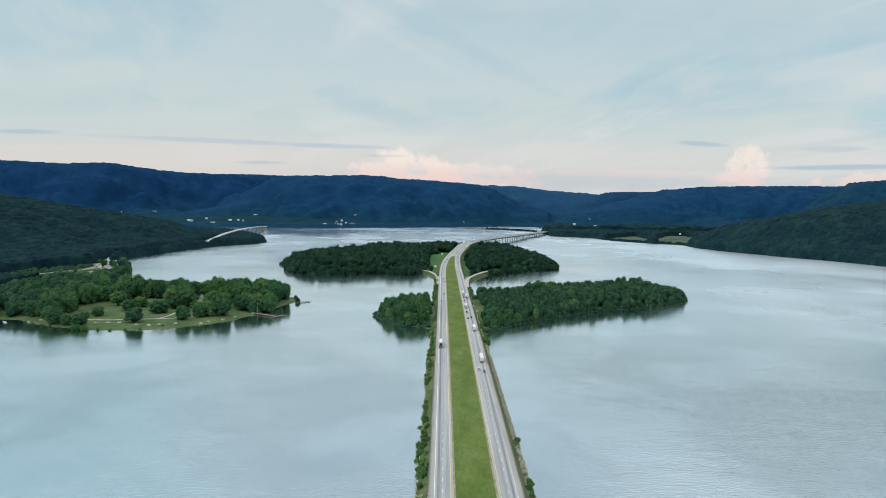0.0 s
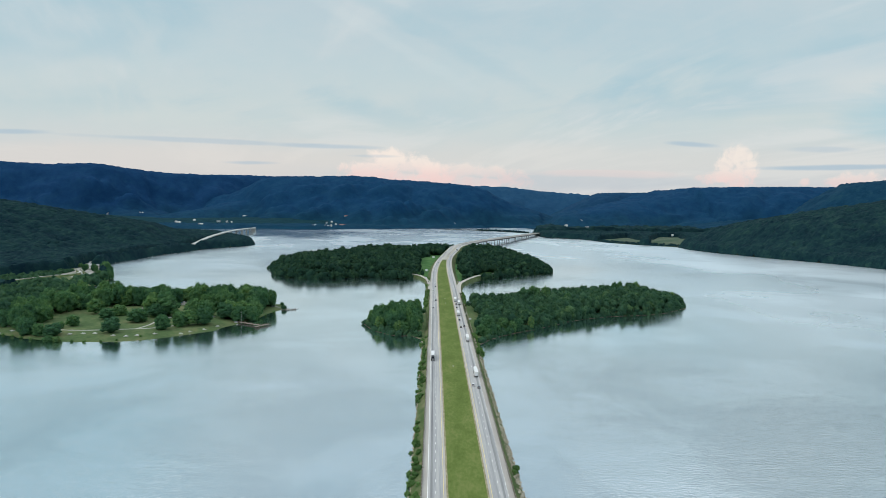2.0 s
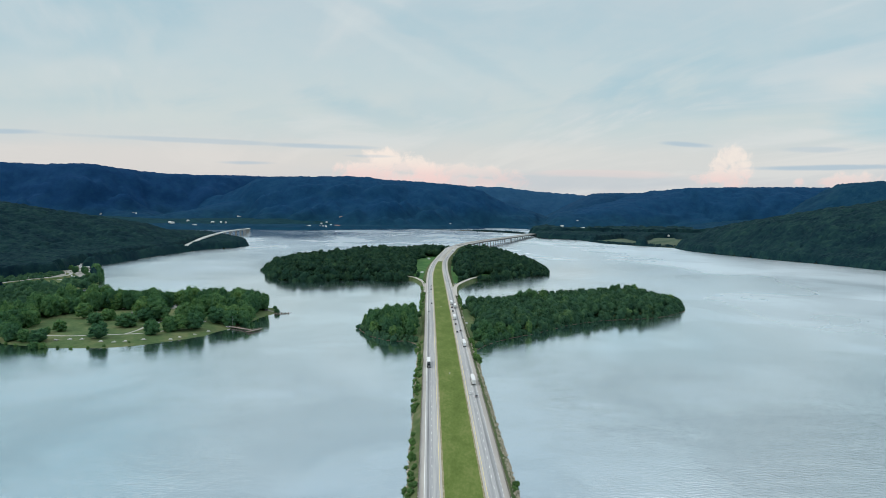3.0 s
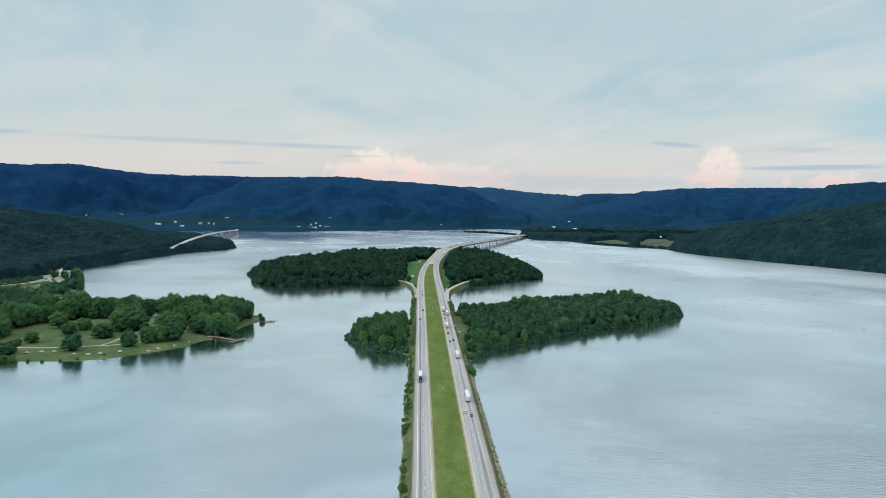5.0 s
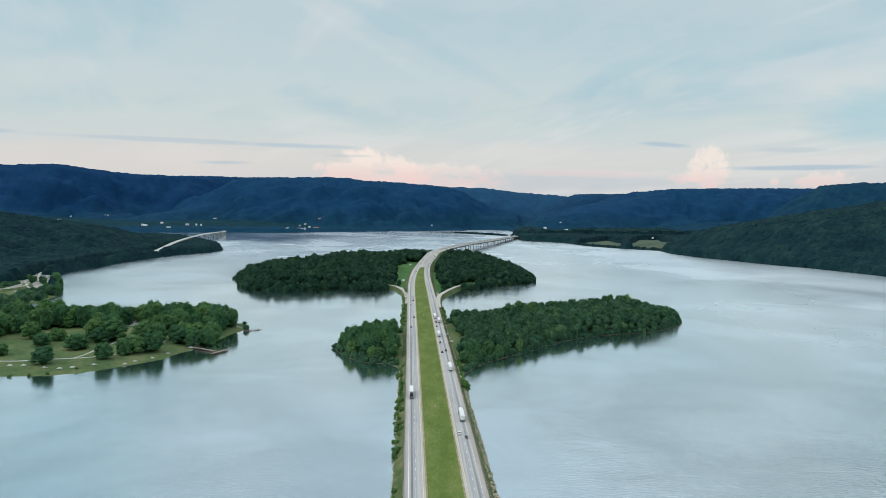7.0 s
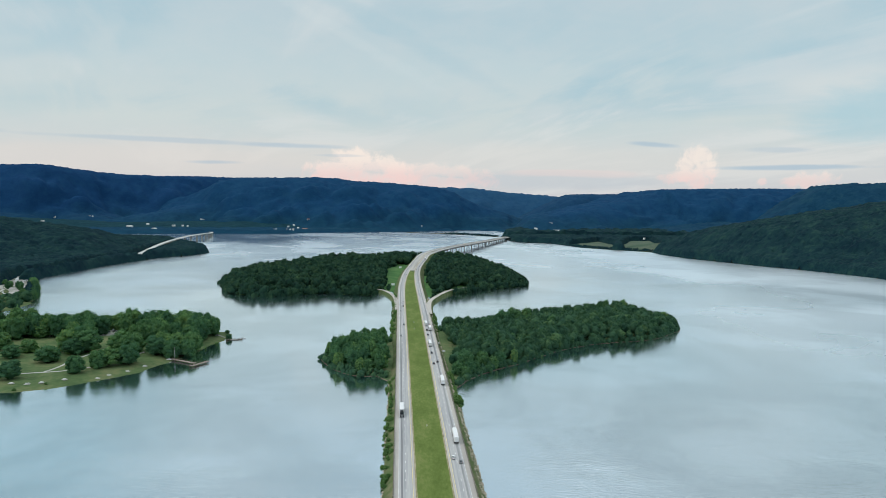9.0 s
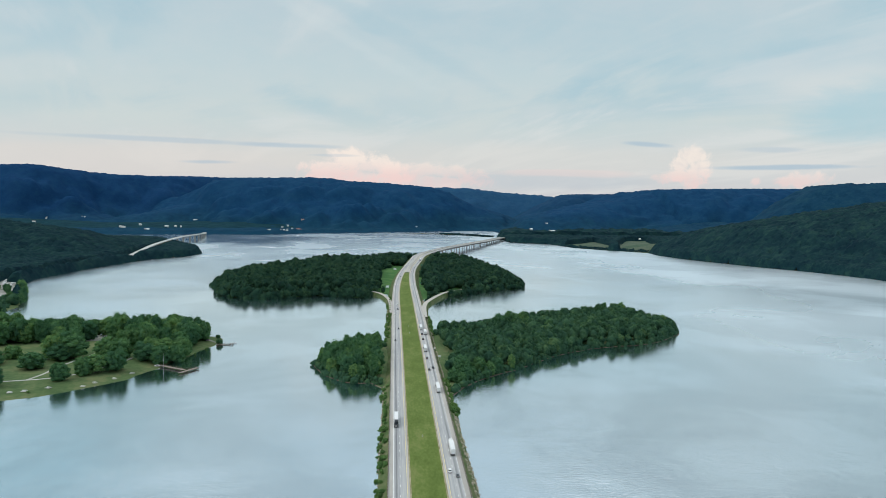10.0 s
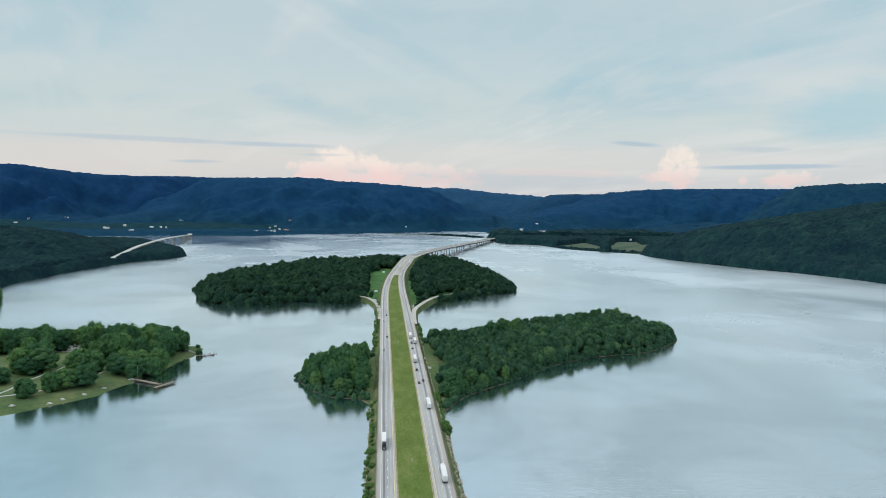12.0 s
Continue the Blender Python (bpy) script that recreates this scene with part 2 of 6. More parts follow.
def water_material():
    m = bpy.data.materials.new("lake_water")
    m.use_nodes = True
    k = Nodes(m.node_tree)
    where = k.add("ShaderNodeTexCoord").outputs["Object"]
    at = k.add("ShaderNodeMapping")
    k.put(at.inputs[0], where)
    at.inputs[2].default_value, at.inputs[3].default_value = (0, 0, 0.25), (0.42, 1.0, 1.0)
    ripple, swell = k.noise(at.outputs[0], 0.62, 4.0, 0.6), k.noise(at.outputs[0], 0.045, 3.0)
    wind = k.span(k.noise(where, 0.0042, 4.0, 0.55, 0.6), 0.40, 0.68)      # ruffled lanes between slick ones
    sep = k.add("ShaderNodeSeparateXYZ")
    k.put(sep.inputs[0], where)
    drift = k.math("SUBTRACT", k.noise(where, 0.0022, 1.0, 0.5, 0.4), 0.5)      # winding edges of the wind lanes
    east, north = k.math("MULTIPLY_ADD", drift, 420.0, sep.outputs[0]), k.math("MULTIPLY_ADD", drift, -900.0, sep.outputs[1])
    r = k.add("ShaderNodeBump")
    breeze = k.math("MULTIPLY", k.span(sep.outputs[0], 40.0, 90.0), k.span(sep.outputs[1], -2220.0, -2560.0))      # open to the wind east of the causeway
    ruffle = k.math("MULTIPLY", k.math("MULTIPLY_ADD", wind, 0.35, 0.22), k.math("MULTIPLY", k.span(sep.outputs[1], -2650.0, -2200.0, 1.0, 0.12), k.span(sep.outputs[1], -2250.0, -1600.0, 1.0, 0.1)))
    k.put(r.inputs["Strength"], k.math("MULTIPLY_ADD", breeze, 0.30, ruffle))
    r.inputs["Distance"].default_value = 0.5
    k.put(r.inputs["Height"], k.math("ADD", ripple, k.math("MULTIPLY", swell, 1.5)))
    deep = k.add("ShaderNodeBsdfPrincipled")
    k.put(deep.inputs["Base Color"], k.mix(wind, (0.016, 0.044, 0.048), (0.022, 0.058, 0.064)))
    deep.inputs["Roughness"].default_value, deep.inputs["IOR"].default_value = 0.12, 1.33
    shine = k.add("ShaderNodeBsdfGlossy")
    k.put(shine.inputs["Color"], (0.895, 0.962, 1.0, 1.0))
    far_reach, east_reach = k.span(north, -2150.0, -900.0, 0.0, 0.8), k.span(east, 60.0, 700.0)
    cove = k.math("MULTIPLY", k.span(sep.outputs[0], -240.0, -420.0), k.span(sep.outputs[1], -2200.0, -2020.0, 0.0, 0.6))
    lee = k.math("MULTIPLY", k.span(east, -250.0, -600.0), k.span(north, -700.0, -350.0))      # still water under the far western shore
    open_lake = k.math("MULTIPLY", k.math("MAXIMUM", k.math("MAXIMUM", far_reach, east_reach), cove), k.math("SUBTRACT", 1.0, k.math("MULTIPLY", lee, 0.65)))
    k.put(shine.inputs["Roughness"], k.math("ADD", k.math("MULTIPLY_ADD", wind, 0.06, 0.095), k.math("MULTIPLY", open_lake, 0.19)))
    k.put(deep.inputs["Normal"], r.outputs[0])
    k.put(shine.inputs["Normal"], r.outputs[0])
    look_on = k.add("ShaderNodeFresnel")
    look_on.inputs[0].default_value = 1.8
    both = k.add("ShaderNodeMixShader")
    slick = k.span(k.noise(where, 0.0075, 4.0, 0.5, 0.5), 0.36, 0.66, -0.08, 0.09)
    # pale winding lanes of slick water and the old wakes of boats
    lane_at = k.add("ShaderNodeMapping")
    k.put(lane_at.inputs[0], where)
    lane_at.inputs[2].default_value, lane_at.inputs[3].default_value = (0, 0, -0.5), (1.0, 0.55, 1.0)
    lane = k.math("ABSOLUTE", k.math("SUBTRACT", k.noise(lane_at.outputs[0], 0.0026, 2.0, 0.45, 0.9), 0.5))
    patchy = k.span(k.noise(where, 0.0055, 3.0, 0.5), 0.47, 0.60)
    foam = k.math("MULTIPLY", k.math("MULTIPLY", k.span(lane, 0.075, 0.0), patchy), 0.055)
    glint = k.math("ADD", k.math("MULTIPLY_ADD", look_on.outputs[0], 0.56, 0.63), foam)
    k.put(both.inputs[0], k.math("ADD", glint, k.math("MULTIPLY_ADD", breeze, -0.04, slick), clamp=True))
    k.put(both.inputs[1], deep.outputs[0])
    k.put(both.inputs[2], shine.outputs[0])
    k.put(k.add("ShaderNodeOutputMaterial").inputs[0], both.outputs[0])
    return m


WATER = water_material()
GRASS = material("mown_grass", [(0.085, 0.122, 0.028), (0.112, 0.155, 0.039), (0.160, 0.186, 0.061)], 0.09, 0.95, bump=0.12, bump_scale=1.5, spec=0.1, stretch=(1, 0.38, 1))
LAWN = material("park_lawn", [(0.054, 0.094, 0.038), (0.084, 0.126, 0.052), (0.140, 0.155, 0.074)], 0.035, 0.95, bump=0.2, bump_scale=1.0, spec=0.1)
ROUGH = material("rough_grass", [(0.050, 0.088, 0.030), (0.088, 0.118, 0.048), (0.170, 0.160, 0.092)], 0.12, 0.95, bump=0.3, bump_scale=1.2, spec=0.1)
SOIL = material("forest_floor", [(0.03, 0.035, 0.02), (0.055, 0.06, 0.03), (0.09, 0.075, 0.05)], 0.08, 0.95, bump=0.3, spec=0.1)
WETSOIL = material("wet_shore_soil", [(0.05, 0.04, 0.03), (0.10, 0.08, 0.055), (0.17, 0.14, 0.10)], 0.12, 0.8, bump=0.1)
FIELD = material("pale_meadow", [(0.030, 0.066, 0.038), (0.053, 0.085, 0.052), (0.098, 0.106, 0.076)], 0.022, 0.95, bump=0.3)
FOLIAGE = material("broad_leaves", [(0.029, 0.084, 0.057), (0.048, 0.120, 0.066), (0.070, 0.160, 0.071), (0.118, 0.220, 0.082), (0.232, 0.323, 0.096)], 0.22, 0.85, vary="leaf", spec=0.1, leafy=0.3, bump=0.9, bump_scale=0.75)
BUSHLEAF = material("shrub_leaves", [(0.049, 0.108, 0.036), (0.091, 0.175, 0.054), (0.149, 0.251, 0.081)], 0.4, 0.8, vary="object", spec=0.2, leafy=0.35)
WOODS = material("woodland_canopy", [(0.019, 0.062, 0.042), (0.035, 0.087, 0.052), (0.051, 0.114, 0.058), (0.108, 0.188, 0.076)], 0.07, 0.9, vary="crown", spec=0.1, leafy=0.3, cell=0.13, bump=0.9, bump_scale=0.75)
FARWOODS = material("island_canopy", [(0.011, 0.033, 0.027), (0.017, 0.050, 0.033), (0.027, 0.065, 0.037), (0.054, 0.104, 0.048)], 0.06, 0.9, vary="crown", spec=0.08, leafy=0.3, cell=0.12, bump=1.1, bump_scale=0.5)
VERGE_GRASS = material("verge_grass", [(0.037, 0.098, 0.030), (0.053, 0.131, 0.040), (0.088, 0.163, 0.053)], 0.035, 0.95, bump=0.2, bump_scale=1.0, spec=0.1)
# some blue of the distance is put into these leaf shades
HILLWOODS = material("hill_canopy_distance_blue", [(0.003, 0.015, 0.024), (0.006, 0.023, 0.030), (0.010, 0.033, 0.036), (0.018, 0.047, 0.042)], 0.022, 0.95, vary="crown", spec=0.05, cell=0.10, bump=1.4, bump_scale=0.30)
# hill behind: blue of distance haze mixed into its leaf colour
HAZY_BACKHILL = material("hazed_back_hill", [(0.004, 0.026, 0.055), (0.007, 0.037, 0.072), (0.013, 0.050, 0.077)], 0.022, 0.95, vary="crown", spec=0.03, cell=0.07, bump=2.5, bump_scale=0.10)
HAZY_SLOPE = (0.008, 0.037, 0.049)
# mesas and foothills: the blue of the air is painted into the shades
HAZY_MESA = material("hazed_mesa", [(0.005, 0.031, 0.081), (0.007, 0.041, 0.097), (0.011, 0.050, 0.105)], 0.020, 0.95, vary="crown", spec=0.03, cell=0.05, bump=3.0, bump_scale=0.06, foot=HAZY_SLOPE)
HAZY_MESA_WEST = material("hazed_blue_mesa", [(0.005, 0.030, 0.084), (0.007, 0.037, 0.098), (0.010, 0.046, 0.104)], 0.020, 0.95, vary="crown", spec=0.03, cell=0.05, bump=3.0, bump_scale=0.06, foot=HAZY_SLOPE)
HAZY_MESA_FAR = material("hazed_far_woods", [(0.007, 0.034, 0.082), (0.010, 0.043, 0.095), (0.015, 0.051, 0.099)], 0.020, 0.95, vary="crown", spec=0.03, cell=0.05, bump=3.0, bump_scale=0.06, foot=(0.011, 0.046, 0.074))
HAZY_FOOT = material("hazed_foothill", [(0.004, 0.023, 0.037), (0.008, 0.034, 0.048), (0.015, 0.048, 0.053)], 0.024, 0.95, vary="crown", spec=0.03, cell=0.06, bump=3.0, bump_scale=0.08, foot=HAZY_SLOPE)
# farthest ridge: thicker haze painted as a paler blue
HAZY_RIDGE = material("hazed_ridge", [(0.012, 0.050, 0.110), (0.016, 0.060, 0.124), (0.022, 0.070, 0.128)], 0.020, 0.95, vary="crown", spec=0.03, cell=0.05, bump=3.0, bump_scale=0.06)
BARK = material("bark", [(0.05, 0.04, 0.03), (0.11, 0.09, 0.07)], 1.5, 0.95, bump=0.05)
LANES = material("worn_asphalt", [(0.264, 0.264, 0.273), (0.341, 0.341, 0.347), (0.429, 0.418, 0.407)], 0.12, 0.9, bump=0.02, bump_scale=8, stretch=(4, 0.06, 1))
SHOULDER = material("shoulder_asphalt", [(0.335, 0.310, 0.290), (0.400, 0.373, 0.343), (0.446, 0.414, 0.378)], 0.07, 0.9, bump=0.02, bump_scale=8, stretch=(1, 0.1, 1))
WHITE = material("white_marking", [(0.70, 0.70, 0.68), (0.85, 0.85, 0.83)], 0.8, 0.7)
YELLOW = material("yellow_marking", [(0.62, 0.50, 0.22), (0.75, 0.63, 0.33)], 0.8, 0.7)
CONCRETE = material("concrete", [(0.34, 0.33, 0.31), (0.46, 0.45, 0.42)], 0.2, 0.85, bump=0.02)
PALECON = material("pale_concrete", [(0.416, 0.416, 0.408), (0.528, 0.528, 0.512)], 0.15, 0.85)
# brownish concrete, darkened further to hold the shade under the bridge decks
DARKCON = material("brown_shaded_concrete", [(0.085, 0.080, 0.078), (0.13, 0.12, 0.115), (0.19, 0.175, 0.165)], 0.2, 0.9)
TANSOIL = material("dry_verge", [(0.17, 0.155, 0.075), (0.27, 0.235, 0.14), (0.36, 0.32, 0.22)], 0.3, 0.95, bump=0.05)
WORN = material("tyre_darkened_asphalt", [(0.15, 0.15, 0.16), (0.20, 0.20, 0.21), (0.27, 0.27, 0.27)], 0.1, 0.85, stretch=(2, 0.05, 1))
OLDCON = material("weathered_concrete", [(0.17, 0.17, 0.165), (0.25, 0.25, 0.24)], 0.2, 0.9)
GALV = material("weathered_galvanised_steel", [(0.20, 0.17, 0.14), (0.40, 0.38, 0.35)], 0.6, 0.55, metal=0.5)
RUST = material("rusted_steel", [(0.075, 0.055, 0.042), (0.13, 0.095, 0.07)], 0.6, 0.8, metal=0.2)
PALEPOST = material("galvanised_post", [(0.48, 0.47, 0.45), (0.62, 0.61, 0.59)], 1.0, 0.6)
POST = material("timber_post", [(0.10, 0.08, 0.06), (0.19, 0.15, 0.11)], 2.0, 0.9)
ROCK = material("limestone_riprap", [(0.234, 0.204, 0.151), (0.413, 0.357, 0.278), (0.632, 0.561, 0.452)], 0.8, 0.9, vary="object", bump=0.1)
ROCKPILE = material("limestone_rubble", [(0.207, 0.185, 0.133), (0.372, 0.318, 0.243), (0.605, 0.536, 0.428)], 0.8, 0.9, vary="island", bump=0.1)
PAINT_W = material("white_paint", [(0.64, 0.64, 0.65), (0.74, 0.73, 0.73)], 0.6, 0.45, spec=0.5)
PAINT_D = material("dark_paint", [(0.025, 0.028, 0.034), (0.045, 0.048, 0.055)], 0.6, 0.3, spec=0.5)
PAINT_G = material("grey_paint", [(0.20, 0.21, 0.22), (0.28, 0.29, 0.30)], 0.6, 0.35, metal=0.4, spec=0.5)
PAINT_R = material("red_paint", [(0.28, 0.03, 0.03), (0.36, 0.05, 0.045)], 0.6, 0.35, spec=0.5)
PAINT_B = material("blue_paint", [(0.04, 0.09, 0.20), (0.06, 0.12, 0.26)], 0.6, 0.35, spec=0.5)
GLASS = material("dark_glass", [(0.015, 0.02, 0.024), (0.03, 0.035, 0.04)], 0.6, 0.08, spec=0.8)
RUBBER = material("rubber", [(0.018, 0.018, 0.018), (0.035, 0.034, 0.033)], 2.0, 0.85)
CHROME = material("steel_rim", [(0.45, 0.45, 0.45), (0.6, 0.6, 0.6)], 2.0, 0.3, metal=0.9)
SIGN_GREEN = material("green_sign_face", [(0.02, 0.19, 0.11), (0.03, 0.24, 0.14)], 0.5, 0.5)
SIGN_BACK = material("bare_aluminium_sign", [(0.740, 0.750, 0.760), (0.840, 0.840, 0.850)], 0.5, 0.5)
ROOF = material("shingle_roof", [(0.12, 0.12, 0.125), (0.24, 0.23, 0.22)], 0.6, 0.9, bump=0.03)
ROOF_RED = material("rust_red_roof", [(0.30, 0.12, 0.085), (0.42, 0.19, 0.14)], 0.6, 0.9)
SIDING = material("pale_siding", [(0.66, 0.66, 0.64), (0.80, 0.80, 0.78)], 0.5, 0.8, stretch=(1, 1, 6))
SIDING_FAR = material("dull_siding", [(0.20, 0.21, 0.22), (0.38, 0.38, 0.38)], 0.3, 0.85, vary="object")
SIDING_B = material("blue_siding", [(0.30, 0.42, 0.46), (0.38, 0.50, 0.54)], 0.5, 0.8)
PLANK = material("weathered_planks", [(0.20, 0.17, 0.14), (0.32, 0.28, 0.24)], 1.0, 0.9, stretch=(6, 1, 1))
GRAVEL = material("pale_gravel", [(0.15, 0.16, 0.13), (0.27, 0.265, 0.24), (0.38, 0.37, 0.35)], 0.06, 0.95, bump=0.03)


# ---------------------------------------------------------------- building blocks
def link_mesh(name, mesh, mat, parent=None, label="", kind=""):
    if mat and not mesh.materials:
        mesh.materials.append(mat)
    ob = new(name, mesh)
    if parent:
        ob.parent = parent
    return tagged(ob, label=label, kind=kind)


def part(name, bm, mat, parent=None, label="", kind=""):
    mesh = bpy.data.meshes.new(name)
    bm.to_mesh(mesh)
    bm.free()
    return link_mesh(name, mesh, mat, parent, label, kind)


def mesh_np(name, verts, faces, smooth=False):
    """A mesh from an array of places and an array of triangles or quads."""
    mesh = bpy.data.meshes.new(name)
    verts, faces = np.asarray(verts, np.float32), np.asarray(faces, np.int32)
    n = faces.shape[1]
    mesh.vertices.add(len(verts))
    mesh.vertices.foreach_set("co", verts.ravel())
    mesh.loops.add(faces.size)
    mesh.loops.foreach_set("vertex_index", faces.ravel())
    mesh.polygons.add(len(faces))
    mesh.polygons.foreach_set("loop_start", np.arange(0, faces.size, n, dtype=np.int32))
    mesh.polygons.foreach_set("use_smooth", np.full(len(faces), smooth))
    mesh.update(calc_edges=True)
    return mesh


def empty(name, label, category, at=(0, 0, 0), turn=0.0, group="", kind=""):
    ob = new(name)
    ob.empty_display_size = 0.5
    ob.matrix_basis = pose(*at, 0, 0, turn)
    return tagged(ob, label, category, group, kind)


def box(bm, size, at=(0, 0, 0), m=None, bevel=0.0, taper=1.0):
    got = bmesh.ops.create_cube(bm, size=1.0)["verts"]
    for v in got:
        s = taper if v.co.z > 0 else 1.0
        v.co = Vector((v.co.x * size[0] * s + at[0], v.co.y * size[1] * s + at[1], v.co.z * size[2] + at[2]))
    if bevel:
        es = {e for v in got for e in v.link_edges}
        got = bmesh.ops.bevel(bm, geom=list(es), offset=bevel, segments=1, affect="EDGES")["verts"]
    if m:
        bmesh.ops.transform(bm, matrix=m, verts=got)
    return bm


def rod(bm, a, b, r0, r1=None, sides=8):
    a, b = Vector(a), Vector(b)
    d = b - a
    m = Matrix.Translation((a + b) / 2) @ d.to_track_quat("Z", "Y").to_matrix().to_4x4()
    bmesh.ops.create_cone(bm, cap_ends=True, segments=sides, radius1=r0, radius2=r0 if r1 is None else r1, depth=d.length, matrix=m)
    return bm


def fresh(*boxes):
    bm = bmesh.new()
    for b in boxes:
        box(bm, *b)
    return bm


def curve_through(pts, step):
    """A smooth line through plan points (Catmull-Rom), resampled about every step metres."""
    p = np.asarray(pts, float)
    q = np.vstack([2 * p[0] - p[1], p, 2 * p[-1] - p[-2]])
    out = []
    for i in range(1, len(q) - 2):
        n = max(1, int(np.linalg.norm(q[i + 1] - q[i]) / step))
        for s in np.arange(n) / n:
            out.append(0.5 * (2 * q[i] + (q[i + 1] - q[i - 1]) * s + (2 * q[i - 1] - 5 * q[i] + 4 * q[i + 1] - q[i + 2]) * s ** 2 + (3 * q[i] - q[i - 1] - 3 * q[i + 1] + q[i + 2]) * s ** 3))
    return np.array(out + [p[-1]])


def coast(pts, step=14.0, rag=1.6, seed=1):
    """A closed shoreline, smooth through the plan points and a little ragged."""
    line = curve_through(list(pts) + [pts[0]], step)[:-1]
    r = np.random.RandomState(seed)
    return line + r.uniform(-rag, rag, line.shape)


def inside_by(points, poly):
    """Distance from each point to a closed line, positive inside it."""
    points, a = np.asarray(points, float), np.asarray(poly, float)
    b = np.roll(a, -1, axis=0)
    best, odd = np.full(len(points), 1e18), np.zeros(len(points), bool)
    x, y = points[:, 0], points[:, 1]
    for (ax, ay), (bx, by) in zip(a, b):
        dx, dy = bx - ax, by - ay
        s = np.clip(((x - ax) * dx + (y - ay) * dy) / max(1e-9, dx * dx + dy * dy), 0, 1)
        best = np.minimum(best, (x - ax - s * dx) ** 2 + (y - ay - s * dy) ** 2)
        if ay != by:
            odd ^= ((ay > y) != (by > y)) & (x < (bx - ax) * (y - ay) / (by - ay) + ax)
    return np.sqrt(best) * np.where(odd, 1, -1)


def line_dist(points, line):
    """Distance to an open line and, there, the mean of its further columns."""
    points, line = np.asarray(points, float), np.asarray(line, float)
    best = np.full(len(points), 1e18)
    rest = np.zeros((len(points), line.shape[1] - 2))
    for a, b in zip(line[:-1], line[1:]):
        d = b[:2] - a[:2]
        s = np.clip(((points - a[:2]) @ d) / max(1e-9, d @ d), 0, 1)
        e = ((points - a[:2] - s[:, None] * d) ** 2).sum(1)
        near = e < best
        best = np.where(near, e, best)
        rest[near] = (a[2:] + s[:, None] * (b[2:] - a[2:]))[near]
    return np.sqrt(best), rest


def smooth(x):
    x = np.clip(x, 0, 1)
    return x * x * (3 - 2 * x)


def waves(p, size, seed, octaves=4):
    """Soft random relief in -1..1 over plan points, from summed sines."""
    r = np.random.RandomState(seed)
    out, amp = np.zeros(len(p)), 1.0
    for _ in range(octaves):
        for _ in range(3):
            a = r.uniform(0, 2 * np.pi)
            out += amp * np.sin((p[:, 0] * np.cos(a) + p[:, 1] * np.sin(a)) * 2 * np.pi / size + r.uniform(0, 6.28)) / 3
        size, amp = size * 0.47, amp * 0.5
    return out / 1.6


class Land:
    """A stretch of land that rises from the water: its coast, its level, and the crests of its hills (x, y, height, half width)."""

    def __init__(self, poly, level, bank, crests=(), relief=0.5, seed=3, bulge=1.0, flat=1.0, gully=0.28):
        self.poly, self.level, self.bank, self.crests, self.relief, self.seed, self.bulge, self.flat, self.gully = poly, level, bank, [np.array(c, float) for c in crests], relief, seed, bulge, flat, gully

    def height(self, p):
        p = np.asarray(p, float)
        d = inside_by(p, self.poly)
        z = np.where(d > 0, self.level * smooth(d / self.bank), np.maximum(-1.5, d * 0.4))
        z = z + np.where(d > 0, self.relief * waves(p, 60, self.seed) * smooth(d / 15), 0)
        hill = np.zeros(len(p))
        for i, c in enumerate(self.crests):
            e, (h, w) = line_dist(p, c)[0], line_dist(p, c)[1].T
            e = e * (1 + 0.20 * waves(p, 560, 11 + i, 4) + self.gully * (0.5 - abs(waves(p, 300, 71 + i, 3))) * smooth(e / w * 2.2))
            g = np.clip((1 - e / w) * self.flat, 0, 1)
            hill = np.maximum(hill, h * (smooth(g) * (1 - self.bulge) + g ** 0.8 * self.bulge) * (1 + 0.03 * waves(p, 230, 31 + i)))
        return z + hill * smooth(d / 120), d

    def sheet(self, step, bounds=None, outside=4.0):
        (x0, y0), (x1, y1) = (self.poly.min(0) - outside, self.poly.max(0) + outside) if bounds is None else bounds
        xs, ys = np.arange(x0, x1 + step, step), np.arange(y0, y1 + step, step)
        gx, gy = np.meshgrid(xs, ys)
        p = np.c_[gx.ravel(), gy.ravel()]
        z, d = self.height(p)
        idx = np.arange(len(p)).reshape(gx.shape)
        q = np.stack([idx[:-1, :-1], idx[:-1, 1:], idx[1:, 1:], idx[1:, :-1]], -1).reshape(-1, 4)
        q = q[(d[q] > -max(outside, step * 1.5)).all(1)]
        used = np.unique(q)
        new_id = np.zeros(len(p), int)
        new_id[used] = np.arange(len(used))
        return np.c_[p, z][used], new_id[q]


def spread(poly, gap, seed, keep=None, inset=3.0, bounds=None):
    """Plan points strewn over a closed line at about gap metres, in a shaken triangular net."""
    r = np.random.RandomState(seed)
    (x0, y0), (x1, y1) = bounds if bounds is not None else (poly.min(0), poly.max(0))
    gx, gy = np.meshgrid(np.arange(x0, x1, gap), np.arange(y0, y1, gap * 0.87))
    gx = gx + (np.arange(gx.shape[0]) % 2)[:, None] * gap / 2
    p = np.c_[gx.ravel(), gy.ravel()] + r.uniform(-0.36, 0.36, (gx.size, 2)) * gap
    p = p[inside_by(p, poly) > inset]
    return p[keep(p)] if keep else p


def ico(level):
    bm = bmesh.new()
    bmesh.ops.create_icosphere(bm, subdivisions=level, radius=1.0)
    v = np.array([x.co[:] for x in bm.verts])
    f = np.array([[x.index for x in g.verts] for g in bm.faces])
    bm.free()
    return v, f


ICO1 = ico(1)


def lump(base, r, at, size, rough=0.2):
    v, f = base
    k = 1 + r.uniform(-rough, rough, len(v))
    return v * k[:, None] * np.asarray(size) + np.asarray(at), f


